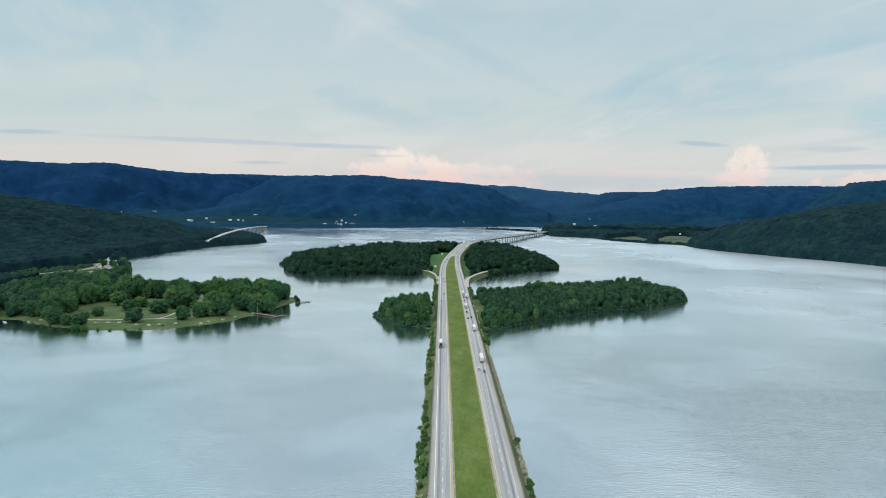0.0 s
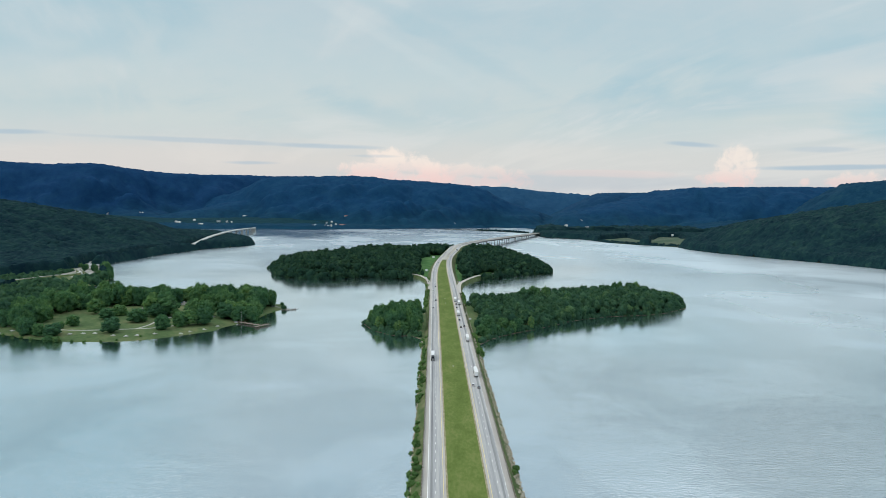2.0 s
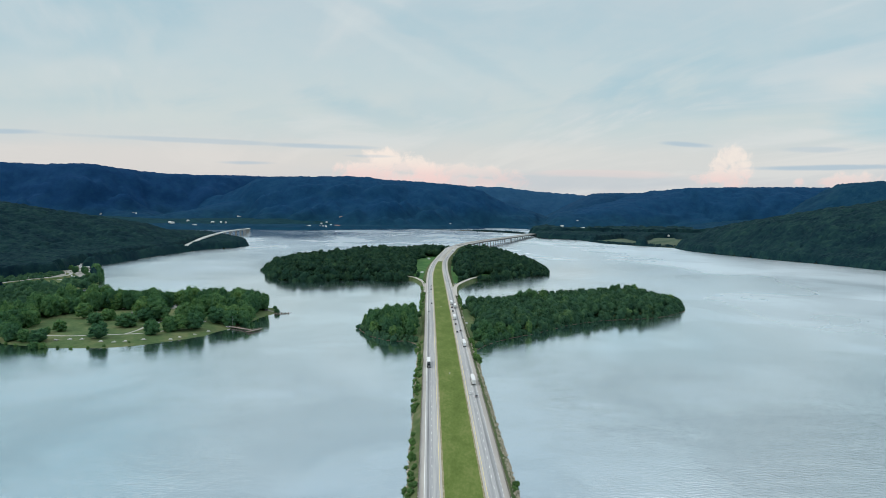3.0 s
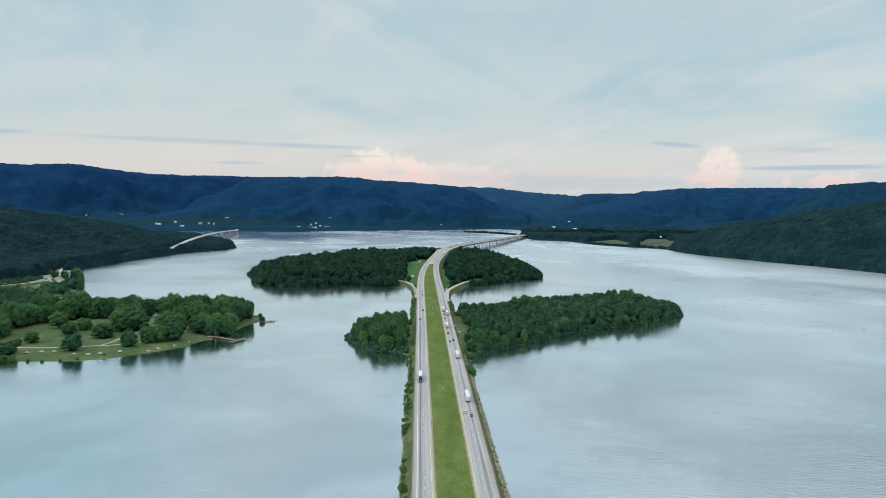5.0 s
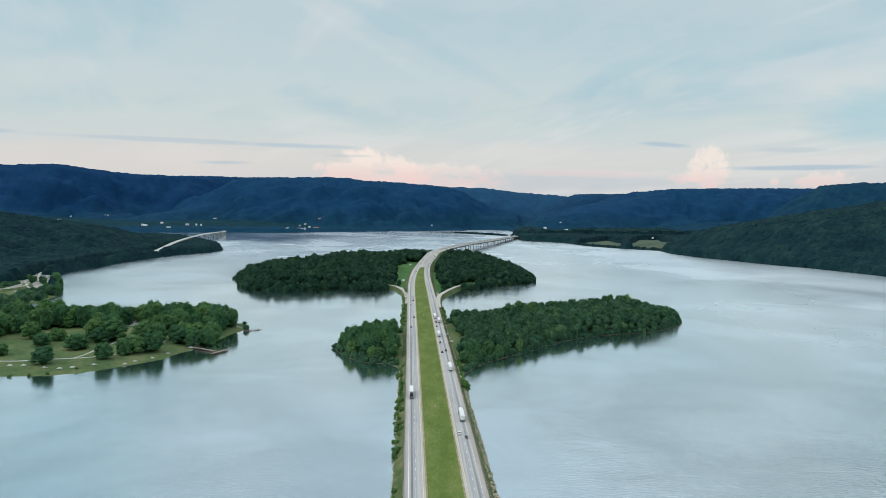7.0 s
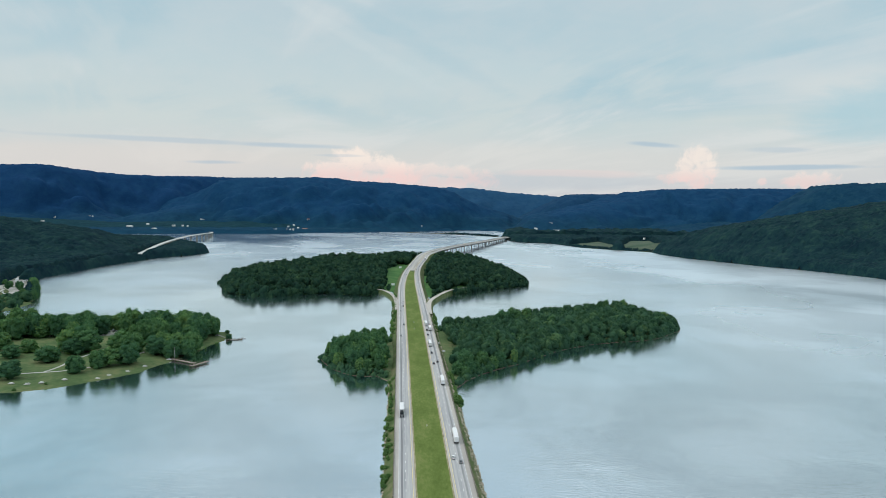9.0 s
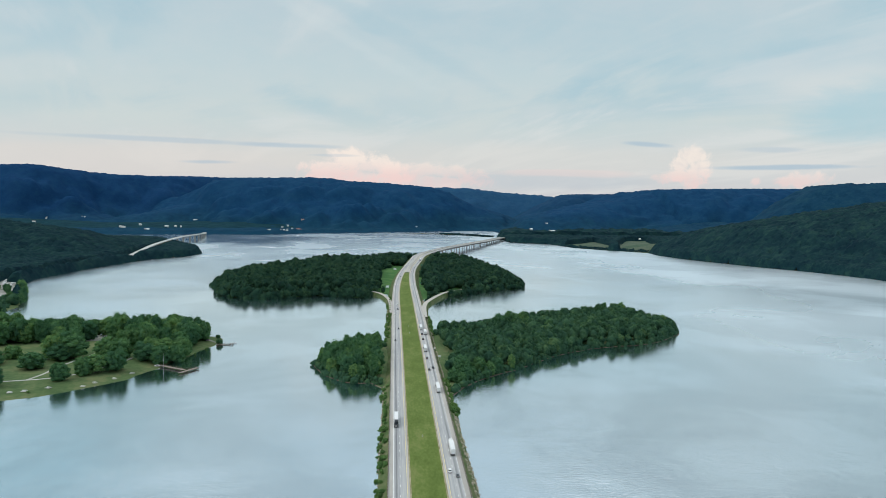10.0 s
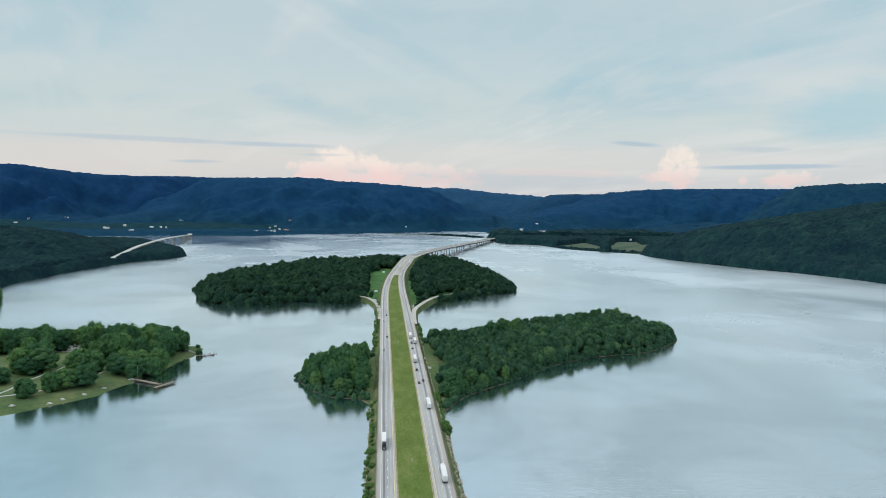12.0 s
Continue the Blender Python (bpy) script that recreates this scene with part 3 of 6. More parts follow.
def join(pieces):
    vs, fs, n = [], [], 0
    for v, f in pieces:
        vs.append(v)
        fs.append(f + n)
        n += len(v)
    return np.vstack(vs), np.vstack(fs)


def leaf_sprays(r, centre, size, count, leaf, low=-0.45):
    """Small bent sprays of leaves laid over the skin of rounded lobes; centre and size: one row a lobe."""
    pick = r.randint(0, len(centre), count)
    d = r.normal(0, 1, (count, 3))
    d /= np.linalg.norm(d, axis=1)[:, None]
    d[:, 2] = np.where(d[:, 2] < low, -d[:, 2], d[:, 2])
    c = centre[pick] + d * size[pick] * (0.86 + 0.46 * r.rand(count, 1) ** 1.6)
    n = d + r.normal(0, 0.55, (count, 3))
    a = np.cross(n, r.normal(0, 1, (count, 3)))
    a /= np.linalg.norm(a, axis=1)[:, None] + 1e-9
    b = np.cross(n, a)
    b /= np.linalg.norm(b, axis=1)[:, None] + 1e-9
    s = r.uniform(0.55, 1.3, (count, 1)) * leaf
    v = np.stack([c - a * s, c + b * s * 0.75 - d * s * 0.3, c + a * s, c - b * s * 0.65 - d * s * 0.3], 1).reshape(-1, 3)
    i = np.arange(count)[:, None] * 4
    return v, np.vstack([i + [0, 1, 2], i + [0, 2, 3]])


def crown_mesh(name, seed, radius, low, top, lobes=24, sprays=1700):
    """A crown of rounded lobes, small ones towards the top, clad with sprays of leaves."""
    r = np.random.RandomState(seed)
    pieces, at, size, mid, half = [], [], [], (low + top) / 2, (top - low) / 2
    lean = r.uniform(-0.12, 0.12, 2) * radius
    for i in range(lobes):
        a, e = i * 2.4 + r.uniform(-0.5, 0.5), -0.62 + 1.55 * (i + r.uniform(0, 1)) / lobes
        out = np.sqrt(max(0.02, 1 - e * e)) * r.uniform(0.66, 0.86)
        k = radius * r.uniform(0.20, 0.36)
        at.append((np.cos(a) * out * radius + lean[0] * e, np.sin(a) * out * radius + lean[1] * e, mid + e * half * 0.82))
        size.append((k * r.uniform(0.9, 1.2), k * r.uniform(0.9, 1.2), k * r.uniform(0.95, 1.4)))
    at.append((lean[0] * 0.3, lean[1] * 0.3, mid))
    size.append((radius * 0.86, radius * 0.86, half * 0.92))
    for c, k in zip(at, size):
        pieces.append(lump(ICO1, r, c, np.array(k) * 0.93, 0.10))
    pieces.append(leaf_sprays(r, np.array(at), np.array(size), sprays, 0.095 * radius))
    return mesh_np(name, *join(pieces), smooth=True)


def trunk_mesh(seed, height, girth):
    r = np.random.RandomState(seed)
    bm = bmesh.new()
    lean = Vector((r.uniform(-0.4, 0.4), r.uniform(-0.4, 0.4), 0))
    fork = Vector((0, 0, height * 0.42)) + lean
    rod(bm, (0, 0, -0.8), fork, girth, girth * 0.7, 7)
    for i in range(4):
        a = i * 1.6 + r.uniform(-0.4, 0.4)
        rod(bm, fork, fork + Vector((math.cos(a) * height * 0.2, math.sin(a) * height * 0.2, height * r.uniform(0.2, 0.34))), girth * 0.5, girth * 0.15, 5)
    mesh = bpy.data.meshes.new("trunk")
    bm.to_mesh(mesh)
    bm.free()
    return mesh


def tree_kind(seed, height, radius, low=0.18, label="broad-leaved tree with a dense dark green crown", sprays=1700, lobes=24):
    """A first tree; copy_thing() makes the rest. Its own place is its foot."""
    t = empty("tree", label, "tree")
    link_mesh("trunk", trunk_mesh(seed, height, 0.022 * height), BARK, t)
    link_mesh("crown", crown_mesh("crown", seed + 50, radius, height * low, height, lobes, sprays), FOLIAGE, t)
    return t


def plant(kinds, points, z, seed, group, lo=0.75, hi=1.15, label="", edge=None):
    r = np.random.RandomState(seed)
    rise = 0.72 + 0.28 * smooth(inside_by(points, edge) / 22) if edge is not None else np.ones(len(points))
    for (x, y), h, up in zip(points, z, rise):
        s = r.uniform(lo, hi) * up
        m = pose(x, y, h - 0.1, 0, 0, r.uniform(0, 360)) @ Matrix.Diagonal((s * r.uniform(0.9, 1.1), s * r.uniform(0.9, 1.1), s * r.uniform(0.88, 1.12), 1))
        src = kinds[r.randint(len(kinds))]
        t = copy_thing(src, m)
        t.matrix_basis = m
        tagged(t, label=label, group=group)


def canopy(name, label, points, z, seed, mat, radius, height, per=3, sprays=0, leaf=0.6, edge=None, rag=0.2):
    """Woods that nobody could count: lobed, leaf-clad crowns of many trees in one mesh."""
    r = np.random.RandomState(seed)
    n = len(points)
    swing = 1 + 0.16 * waves(np.asarray(points, float), 70, seed, 3)
    big = r.uniform(0.65, 1.4, n)
    rim = 0.72 + 0.28 * smooth(inside_by(points, edge) / 22) if edge is not None else 1.0
    tall = height * (0.92 + 0.25 * (big - 1)) * swing * r.uniform(1 - rag, 1 + rag * 0.7, n) * rim
    v0, f0 = ICO1
    vs, fs, cs, ss, off = [], [], [], [], 0
    for k in range(per):
        if k == 0:
            s = radius * big * 1.05
            size = np.c_[s * r.uniform(0.9, 1.2, n), s * r.uniform(0.9, 1.2, n), np.maximum(s * r.uniform(1.0, 1.35, n), tall * 0.42)]
            core, c = size, np.c_[points, z + tall - size[:, 2]]
            heart = c
        else:      # lesser limbs around the upper half
            d = r.normal(0, 1, (n, 3))
            d /= np.linalg.norm(d, axis=1)[:, None]
            d[:, 2] = np.abs(d[:, 2]) * 1.15 - 0.25
            s = radius * big * r.uniform(0.24, 0.46, n)
            c = heart + d * core * r.uniform(0.74, 0.95, (n, 1))
            size = np.c_[s * r.uniform(0.9, 1.25, n), s * r.uniform(0.9, 1.25, n), s * r.uniform(0.95, 1.45, n)]
        jit = 1 + r.uniform(-0.12, 0.12, (n, len(v0), 1))
        vs.append((v0[None] * jit * size[:, None] * 0.94 + c[:, None]).reshape(-1, 3))
        fs.append((f0[None] + (off + np.arange(n) * len(v0))[:, None, None]).reshape(-1, 3))
        off += n * len(v0)
        cs.append(c)
        ss.append(size)
    if sprays:
        v, f = leaf_sprays(r, np.vstack(cs), np.vstack(ss), n * sprays, leaf, -0.2)
        vs.append(v)
        fs.append(f + off)
    return tagged(link_mesh(name, mesh_np(name, np.vstack(vs), np.vstack(fs), True), mat), label, "woods", kind="stuff")


def canopy_sheet(name, label, land, mat, step, crown, top, keep, bounds, seed):
    """Closed woods seen from afar: a skin of domed crowns over the land, which comes down to the ground at its rims."""
    r = np.random.RandomState(seed)
    (x0, y0), (x1, y1) = bounds
    xs, ys = np.arange(x0, x1, step), np.arange(y0, y1, step)
    gx, gy = np.meshgrid(xs, ys)
    p = np.c_[gx.ravel(), gy.ravel()] + r.uniform(-0.3, 0.3, (gx.size, 2)) * step
    nx, ny = int((x1 - x0) / crown) + 3, int((y1 - y0) / crown) + 3
    cx, cy = (np.arange(nx)[None] - 1 + r.uniform(0.1, 0.9, (ny, nx))) * crown + x0, (np.arange(ny)[:, None] - 1 + r.uniform(0.1, 0.9, (ny, nx))) * crown + y0
    rad, tall = r.uniform(0.65, 1.05, (ny, nx)) * crown, r.uniform(0.0, 0.32, (ny, nx)) * crown
    ix, iy = ((p[:, 0] - x0) / crown).astype(int) + 1, ((p[:, 1] - y0) / crown).astype(int) + 1
    dome = np.full(len(p), -1.0)
    for dx in (-1, 0, 1):
        for dy in (-1, 0, 1):
            jx, jy = np.clip(ix + dx, 0, nx - 1), np.clip(iy + dy, 0, ny - 1)
            q = 1 - ((p[:, 0] - cx[jy, jx]) ** 2 + (p[:, 1] - cy[jy, jx]) ** 2) / rad[jy, jx] ** 2
            dome = np.maximum(dome, np.sqrt(np.clip(q, 0, 1)) * rad[jy, jx] * 0.75 + tall[jy, jx])
    z, d = land.height(p)
    inner = np.minimum(d, keep(p))
    z = z + np.where(inner > 0, (top * 0.72 + dome) * smooth(inner / 9.0) ** 0.55, -0.4) + r.uniform(-0.35, 0.35, len(p)) * (inner > 2)
    idx = np.arange(len(p)).reshape(gx.shape)
    f = np.stack([idx[:-1, :-1], idx[:-1, 1:], idx[1:, 1:], idx[1:, :-1]], -1).reshape(-1, 4)
    f = f[(inner[f] > -step).any(1) & (d[f] > -step * 1.2).all(1)]
    used = np.unique(f)
    at = np.zeros(len(p), int)
    at[used] = np.arange(len(used))
    return tagged(link_mesh(name, mesh_np(name, np.c_[p, z][used], at[f]), mat), label, "woods", kind="stuff")


# ---------------------------------------------------------------- water and land
def build_water():
    bm = bmesh.new()
    bmesh.ops.create_grid(bm, x_segments=12, y_segments=12, size=9000)
    ob = part("water", bm, WATER)
    ob.location = (0, 3000, 0)
    tagged(ob, "calm grey-blue lake mirroring a pale sky", "lake", kind="structure")


build_water()

ISLET = coast([(-9, 672), (-22, 692), (-35, 689), (-47, 699), (-60, 716), (-70, 737), (-74, 754), (-66, 782), (-52, 806), (-33, 820), (-14, 838), (0, 800), (2, 740)], seed=2)
ISLE_R = coast([(34, 640), (45, 655), (52, 674), (67, 694), (93, 720), (130, 758), (159, 790), (187, 810), (214, 824), (267, 842), (300, 868), (333, 911),
                (322, 955), (298, 1000), (255, 1012), (205, 990), (160, 960), (120, 925), (75, 900), (44, 896), (30, 860), (30, 740)], seed=3)
ISLE_FL = coast([(-8, 1190), (-27, 1245), (-35, 1222), (-51, 1187), (-85, 1191), (-121, 1206), (-152, 1190), (-189, 1168), (-213, 1167), (-249, 1184), (-279, 1222), (-312, 1318),
                 (-320, 1390), (-308, 1505), (-270, 1592), (-224, 1677), (-173, 1770), (-107, 1795), (-43, 1850), (30, 1880), (90, 1880), (70, 1700), (20, 1480), (5, 1300)], 22, seed=4)
ISLE_FR = coast([(40, 1150), (55, 1190), (65, 1206), (77, 1203), (105, 1221), (147, 1264), (179, 1286), (212, 1302), (231, 1350), (226, 1475), (212, 1620), (200, 1734), (168, 1813), (120, 1878), (75, 1880), (40, 1700), (25, 1480), (25, 1300)], 22, seed=5)
LEFT = coast([(-520, 697), (-455, 691), (-433, 686), (-413, 669), (-373, 648), (-335, 639), (-300, 641), (-276, 648), (-257, 660), (-242, 673), (-227, 690), (-214, 720), (-205, 744), (-193, 784), (-184, 839), (-180, 862), (-190, 884),
              (-245, 894), (-335, 896), (-430, 906), (-488, 935), (-503, 1000), (-508, 1085), (-535, 1145), (-562, 1200), (-610, 1290), (-650, 1400), (-645, 1500), (-634, 1660), (-616, 1763), (-590, 1868), (-552, 1930),
              (-530, 1992), (-545, 2085), (-600, 2190), (-690, 2335), (-780, 2490), (-850, 2545), (-960, 2700), (-1400, 2850), (-2700, 2900), (-2700, 900), (-1500, 640), (-900, 660)], 30, 2.0, 6)
RIGHT = coast([(434, 2756), (466, 2689), (561, 2632), (612, 2427), (679, 2327), (750, 2260), (789, 2214), (784, 2106), (803, 1985), (836, 1900), (875, 1800), (914, 1715), (958, 1640), (988, 1545), (1010, 1440),
               (1045, 1200), (1100, 800), (1900, 500), (3400, 600), (3400, 2600), (2400, 3300), (1500, 3500), (700, 3500), (480, 3200), (440, 2960)], 40, 3.0, 7)
FAR = coast([(-3300, 2700), (-1900, 2960), (-1150, 3010), (-833, 3106), (-576, 3104), (-452, 3225), (-161, 3388), (139, 3560), (295, 3725), (502, 3705), (520, 3400), (470, 3100), (520, 2950), (900, 3050), (1500, 3200), (3400, 3000), (3400, 5200), (-3300, 5200)], 60, 3.0, 8)

left_land = Land(LEFT, 3.2, 26, [[(-810, 2100, 22, 110), (-830, 2030, 40, 150), (-870, 1830, 66, 230), (-1110, 1730, 108, 420), (-1500, 1560, 172, 620), (-2100, 1400, 200, 800)]], 0.6, 3, 0.5)
right_land = Land(RIGHT, 5.0, 30, [[(830, 2420, 10, 150), (845, 2230, 26, 190), (905, 2150, 50, 240), (985, 2060, 76, 290), (1060, 1960, 98, 330), (1150, 1880, 122, 390), (1270, 1800, 146, 450), (1480, 1680, 176, 560), (2100, 1450, 220, 800)]], 0.8, 4, 0.4)
back_hill = Land(np.array([(1150, 2250), (3500, 1600), (3500, 3400), (1000, 3400)], float), 4.0, 60, [[(1440, 2760, 70, 330), (1531, 2750, 134, 380), (1577, 2750, 168, 400), (1631, 2745, 198, 430), (1677, 2740, 221, 460), (1745, 2730, 226, 520), (1956, 2740, 232, 620), (2500, 2600, 255, 900)], [(1500, 3300, 60, 400), (1300, 3100, 30, 300)]], 1.0, 17, 0.35, 1.25)
far_land = Land(FAR, 6.0, 60, [[(-1216, 4150, 146, 330), (-1097, 4150, 200, 390), (-1026, 4150, 238, 460), (-920, 4150, 252, 600), (-479, 4150, 259, 760), (-361, 4150, 258, 740), (-276, 4150, 246, 720), (-107, 4150, 239, 690), (52, 4150, 228, 640), (202, 4150, 220, 600), (300, 4150, 192, 540), (364, 4150, 157, 480), (449, 4150, 122, 430), (552, 4150, 92, 380), (651, 4150, 62, 330), (740, 4120, 20, 260)],
                               [(-920, 4150, 200, 360), (-1080, 3960, 120, 300), (-1240, 3760, 66, 260), (-1420, 3600, 26, 240)]], 1.0, 5, 0.35, 1.35)
west_mesa = Land(np.array([(-3400, 3250), (300, 3650), (300, 5200), (-3400, 5200)], float), 2.0, 60, [[(-3000, 3900, 325, 620), (-2169, 4000, 302, 580), (-1959, 4020, 304, 560), (-1843, 4100, 292, 540), (-1795, 4150, 279, 520), (-1674, 4220, 274, 500), (-1462, 4320, 265, 480), (-1296, 4420, 274, 470), (-1168, 4500, 272, 460), (-774, 4650, 279, 460), (-575, 4700, 276, 460), (-200, 4720, 262, 460)],
                                [(-2300, 3920, 190, 330), (-2150, 3720, 104, 300), (-1900, 3560, 50, 280)], [(-1900, 4060, 180, 300), (-1740, 3860, 96, 270), (-1560, 3680, 44, 260)], [(-1560, 4300, 150, 280), (-1430, 4080, 84, 260), (-1330, 3860, 36, 240)]], 1.0, 14, 0.35, 1.35)
foothills = Land(FAR, 4.0, 60, [[(-2500, 3400, 40, 420), (-1900, 3500, 46, 420), (-1350, 3450, 26, 360), (-900, 3620, 34, 340), (-300, 3760, 40, 320), (100, 3850, 30, 260)]], 1.0, 15, 0.4)
east_mesa = Land(FAR, 2.0, 60, [[(524, 3300, 32, 230), (592, 3350, 66, 270), (708, 3420, 86, 310), (886, 3500, 115, 360), (1001, 3580, 138, 410), (1142, 3650, 168, 480), (1314, 3750, 207, 560), (1377, 3750, 218, 580), (1560, 3700, 224, 600), (1992, 3700, 230, 640), (2224, 3700, 234, 660), (3000, 3500, 240, 800)],
                                [(1480, 3700, 160, 330), (1380, 3480, 92, 300), (1290, 3280, 44, 260)], [(1900, 3700, 160, 330), (1820, 3460, 96, 300), (1760, 3240, 50, 260)]], 1.0, 16, 0.35, 1.35)
far_mesa = Land(np.array([(560, 3900), (2600, 3700), (2600, 4900), (560, 4900)], float), 2.0, 60, [[(745, 4480, 42, 300), (879, 4480, 102, 360), (996, 4480, 159, 420), (1076, 4480, 195, 460), (1146, 4480, 200, 480), (1386, 4480, 203, 480), (1584, 4460, 212, 480), (2200, 4400, 215, 480)]], 1.0, 23, 0.35, 1.35)
back_land = Land(np.array([(-300, 4250), (1700, 4250), (1700, 5100), (-300, 5100)], float), 6.0, 60, [[(0, 4730, 234, 420), (260, 4730, 238, 420), (461, 4730, 236, 420), (632, 4730, 220, 400), (776, 4730, 202, 380), (992, 4730, 192, 360), (1079, 4730, 180, 360), (1304, 4700, 168, 340)]], 1.0, 13, 0.35)
islet_land = Land(ISLET, 2.2, 12, seed=6)
isle_r_land = Land(ISLE_R, 2.4, 14, seed=7)
isle_fl_land = Land(ISLE_FL, 5.0, 40, seed=8)
isle_fr_land = Land(ISLE_FR, 5.0, 40, seed=9)

for land, nm, step, mat, label, bounds in (
        (islet_land, "ground_islet", 4.0, LAWN, "low wooded islet beside the causeway", None),
        (isle_r_land, "ground_island_east", 5.0, LAWN, "long low wooded island with a grassy verge", None),
        (isle_fl_land, "ground_island_west", 8.0, VERGE_GRASS, "broad wooded island with a mown clearing", None),
        (isle_fr_land, "ground_island_far", 8.0, VERGE_GRASS, "wooded island where the highway climbs to the bridge", None),
        (left_land, "ground_park_shore", 12.0, LAWN, "grassy lakeside park backed by a wooded hill", None),
        (right_land, "ground_wooded_hill", 20.0, SOIL, "wooded hill falling to the lake", None),
        (back_hill, "ground_back_hill_mountain", 16.0, HAZY_BACKHILL, "wooded hill behind the lakeside hill, painted hazy blue-green", ((1000, 1900), (3000, 3400))),
        (back_land, "backdrop_ridge", 24.0, HAZY_RIDGE, "ridge closing the far valley, painted pale haze blue", None),
        (west_mesa, "ground_mountain_west", 15.0, HAZY_MESA_WEST, "long wooded plateau mountain painted dark haze blue", ((-3200, 3250), (300, 4900))),
        (far_mesa, "ground_mountain_far", 16.0, HAZY_MESA_FAR, "wooded plateau behind the valley mouth, painted haze blue", ((560, 3900), (2400, 4850))),
        (east_mesa, "ground_mountain_east", 15.0, HAZY_MESA, "wooded plateau across the lake, painted dark haze blue", ((300, 2900), (3100, 4300))),
        (foothills, "ground_foothills", 18.0, HAZY_FOOT, "wooded foothills along the far shore, painted hazy blue-green", ((-3000, 2900), (700, 4100))),
        (far_land, "ground_mountain_middle", 14.0, HAZY_MESA, "flat-topped wooded mountain behind the lake, painted haze blue", ((-1700, 3000), (1000, 4600)))):
    v, f = land.sheet(step, bounds)
    if "mountain" in nm or "foothills" in nm or "backdrop" in nm:      # rough top of the woods
        v[:, 2] += (np.random.RandomState(5).uniform(0, 7, len(v)) + 7) * smooth((inside_by(v[:, :2], land.poly) - 6) / 40) * (0.35 if "foothills" in nm else 1.0)
    tagged(link_mesh(nm, mesh_np(nm, v, f, smooth=True), mat), label, "land", kind="structure")

# ---------------------------------------------------------------- highway
# paired stations of the two carriageways: west x, y, east x, y, level
STATIONS = [(1.5, -150, 29.9, -150, 4.5), (1.5, 300, 29.8, 300, 4.5), (1.2, 700, 29.8, 700, 4.5), (0.6, 1000, 29.6, 1000, 4.6), (0.3, 1150, 29.2, 1150, 5.0), (1.8, 1280, 28.6, 1280, 6.2),
            (6.5, 1400, 29.5, 1390, 7.5), (13.5, 1500, 32.5, 1490, 9.0), (24, 1600, 40, 1588, 11.5), (37, 1705, 53.5, 1692, 15.0), (52, 1806, 68, 1796, 19.0), (93, 1936, 108, 1930, 21.0),
            (145, 2081, 160, 2075, 21.3), (247, 2356, 262, 2350, 18.5), (307, 2521, 322, 2515, 16.3), (421, 2856, 436, 2850, 12.0), (480, 3010, 495, 3004, 9.5), (560, 3200, 575, 3194, 9.0)]
st = curve_through(STATIONS, 12.0)
WEST, EAST = st[:, [0, 1, 4]], st[:, [2, 3, 4]]
ABUT = int(np.argmin(abs(EAST[:, 1] - 1850)))


def sideways(line):
    d = np.gradient(line[:, :2], axis=0)
    d /= np.linalg.norm(d, axis=1)[:, None]
    return np.c_[d[:, 1], -d[:, 0]]


def sweep(line, profile, closed=True):
    """Vertices and quads of a cross-section (offset to the right, height over the line) drawn along a line."""
    n, m = len(line), len(profile)
    s = sideways(line)
    v = np.concatenate([np.c_[line[:, :2] + s * o, line[:, 2] + h][:, None] for o, h in profile], 1)
    i = np.arange(n - 1)[:, None] * m
    j = np.arange(m if closed else m - 1)[None]
    k = (j + 1) % m
    return v.reshape(-1, 3), np.stack([i + j, i + k, i + m + k, i + m + j], -1).reshape(-1, 4)


def strip(name, line, profile, mat, parent=None, label="", category="", kind="", closed=True):
    ob = link_mesh(name, mesh_np(name, *sweep(line, profile, closed)), mat, parent, label, kind)
    return tagged(ob, category=category)


def embankment():
    rows = []
    for (wx, wy, wz), (ex, ey, ez), ws, es in zip(WEST[:ABUT + 1], EAST[:ABUT + 1], sideways(WEST), sideways(EAST)):
        run = 1.15 * (wz + 1.0)
        rows.append([(wx - ws[0] * (6.6 + run), wy - ws[1] * (6.6 + run), -1.0), (wx - ws[0] * 6.6, wy - ws[1] * 6.6, wz - 0.12), (wx, wy, wz - 0.15),
                     ((wx + ex) / 2, (wy + ey) / 2, wz - 0.5), (ex, ey, ez - 0.15), (ex + es[0] * 6.6, ey + es[1] * 6.6, ez - 0.12), (ex + es[0] * (6.6 + run), ey + es[1] * (6.6 + run), -1.0)])
    v = np.array(rows)
    n, m = v.shape[:2]
    i, j = np.arange(n - 1)[:, None] * m, np.arange(m - 1)[None]
    q = np.stack([i + j, i + j + 1, i + m + j + 1, i + m + j], -1).reshape(-1, 4)
    tagged(link_mesh("ground_causeway", mesh_np("ground_causeway", v.reshape(-1, 3), q), ROUGH), "rough grass and rubble bank of the highway causeway", "embankment", kind="structure")


def median():
    keep = [i for i in range(len(st)) if EAST[i, 1] < 1478]
    rows = []
    for i in keep:
        w, e = WEST[i] + (5.56, 0, 0), EAST[i] - (5.56, 0, 0)
        for s in np.linspace(0, 1, 7):
            p = w * (1 - s) + e * s
            rows.append((p[0], p[1], p[2] - 0.02 - 0.30 * math.sin(math.pi * s)))
    i, j = np.arange(len(keep) - 1)[:, None] * 7, np.arange(6)[None]
    q = np.stack([i + j, i + j + 1, i + 7 + j + 1, i + 7 + j], -1).reshape(-1, 4)
    tagged(link_mesh("ground_median", mesh_np("ground_median", rows, q, True), GRASS), "mown green grass median between the carriageways", "grass", kind="structure")


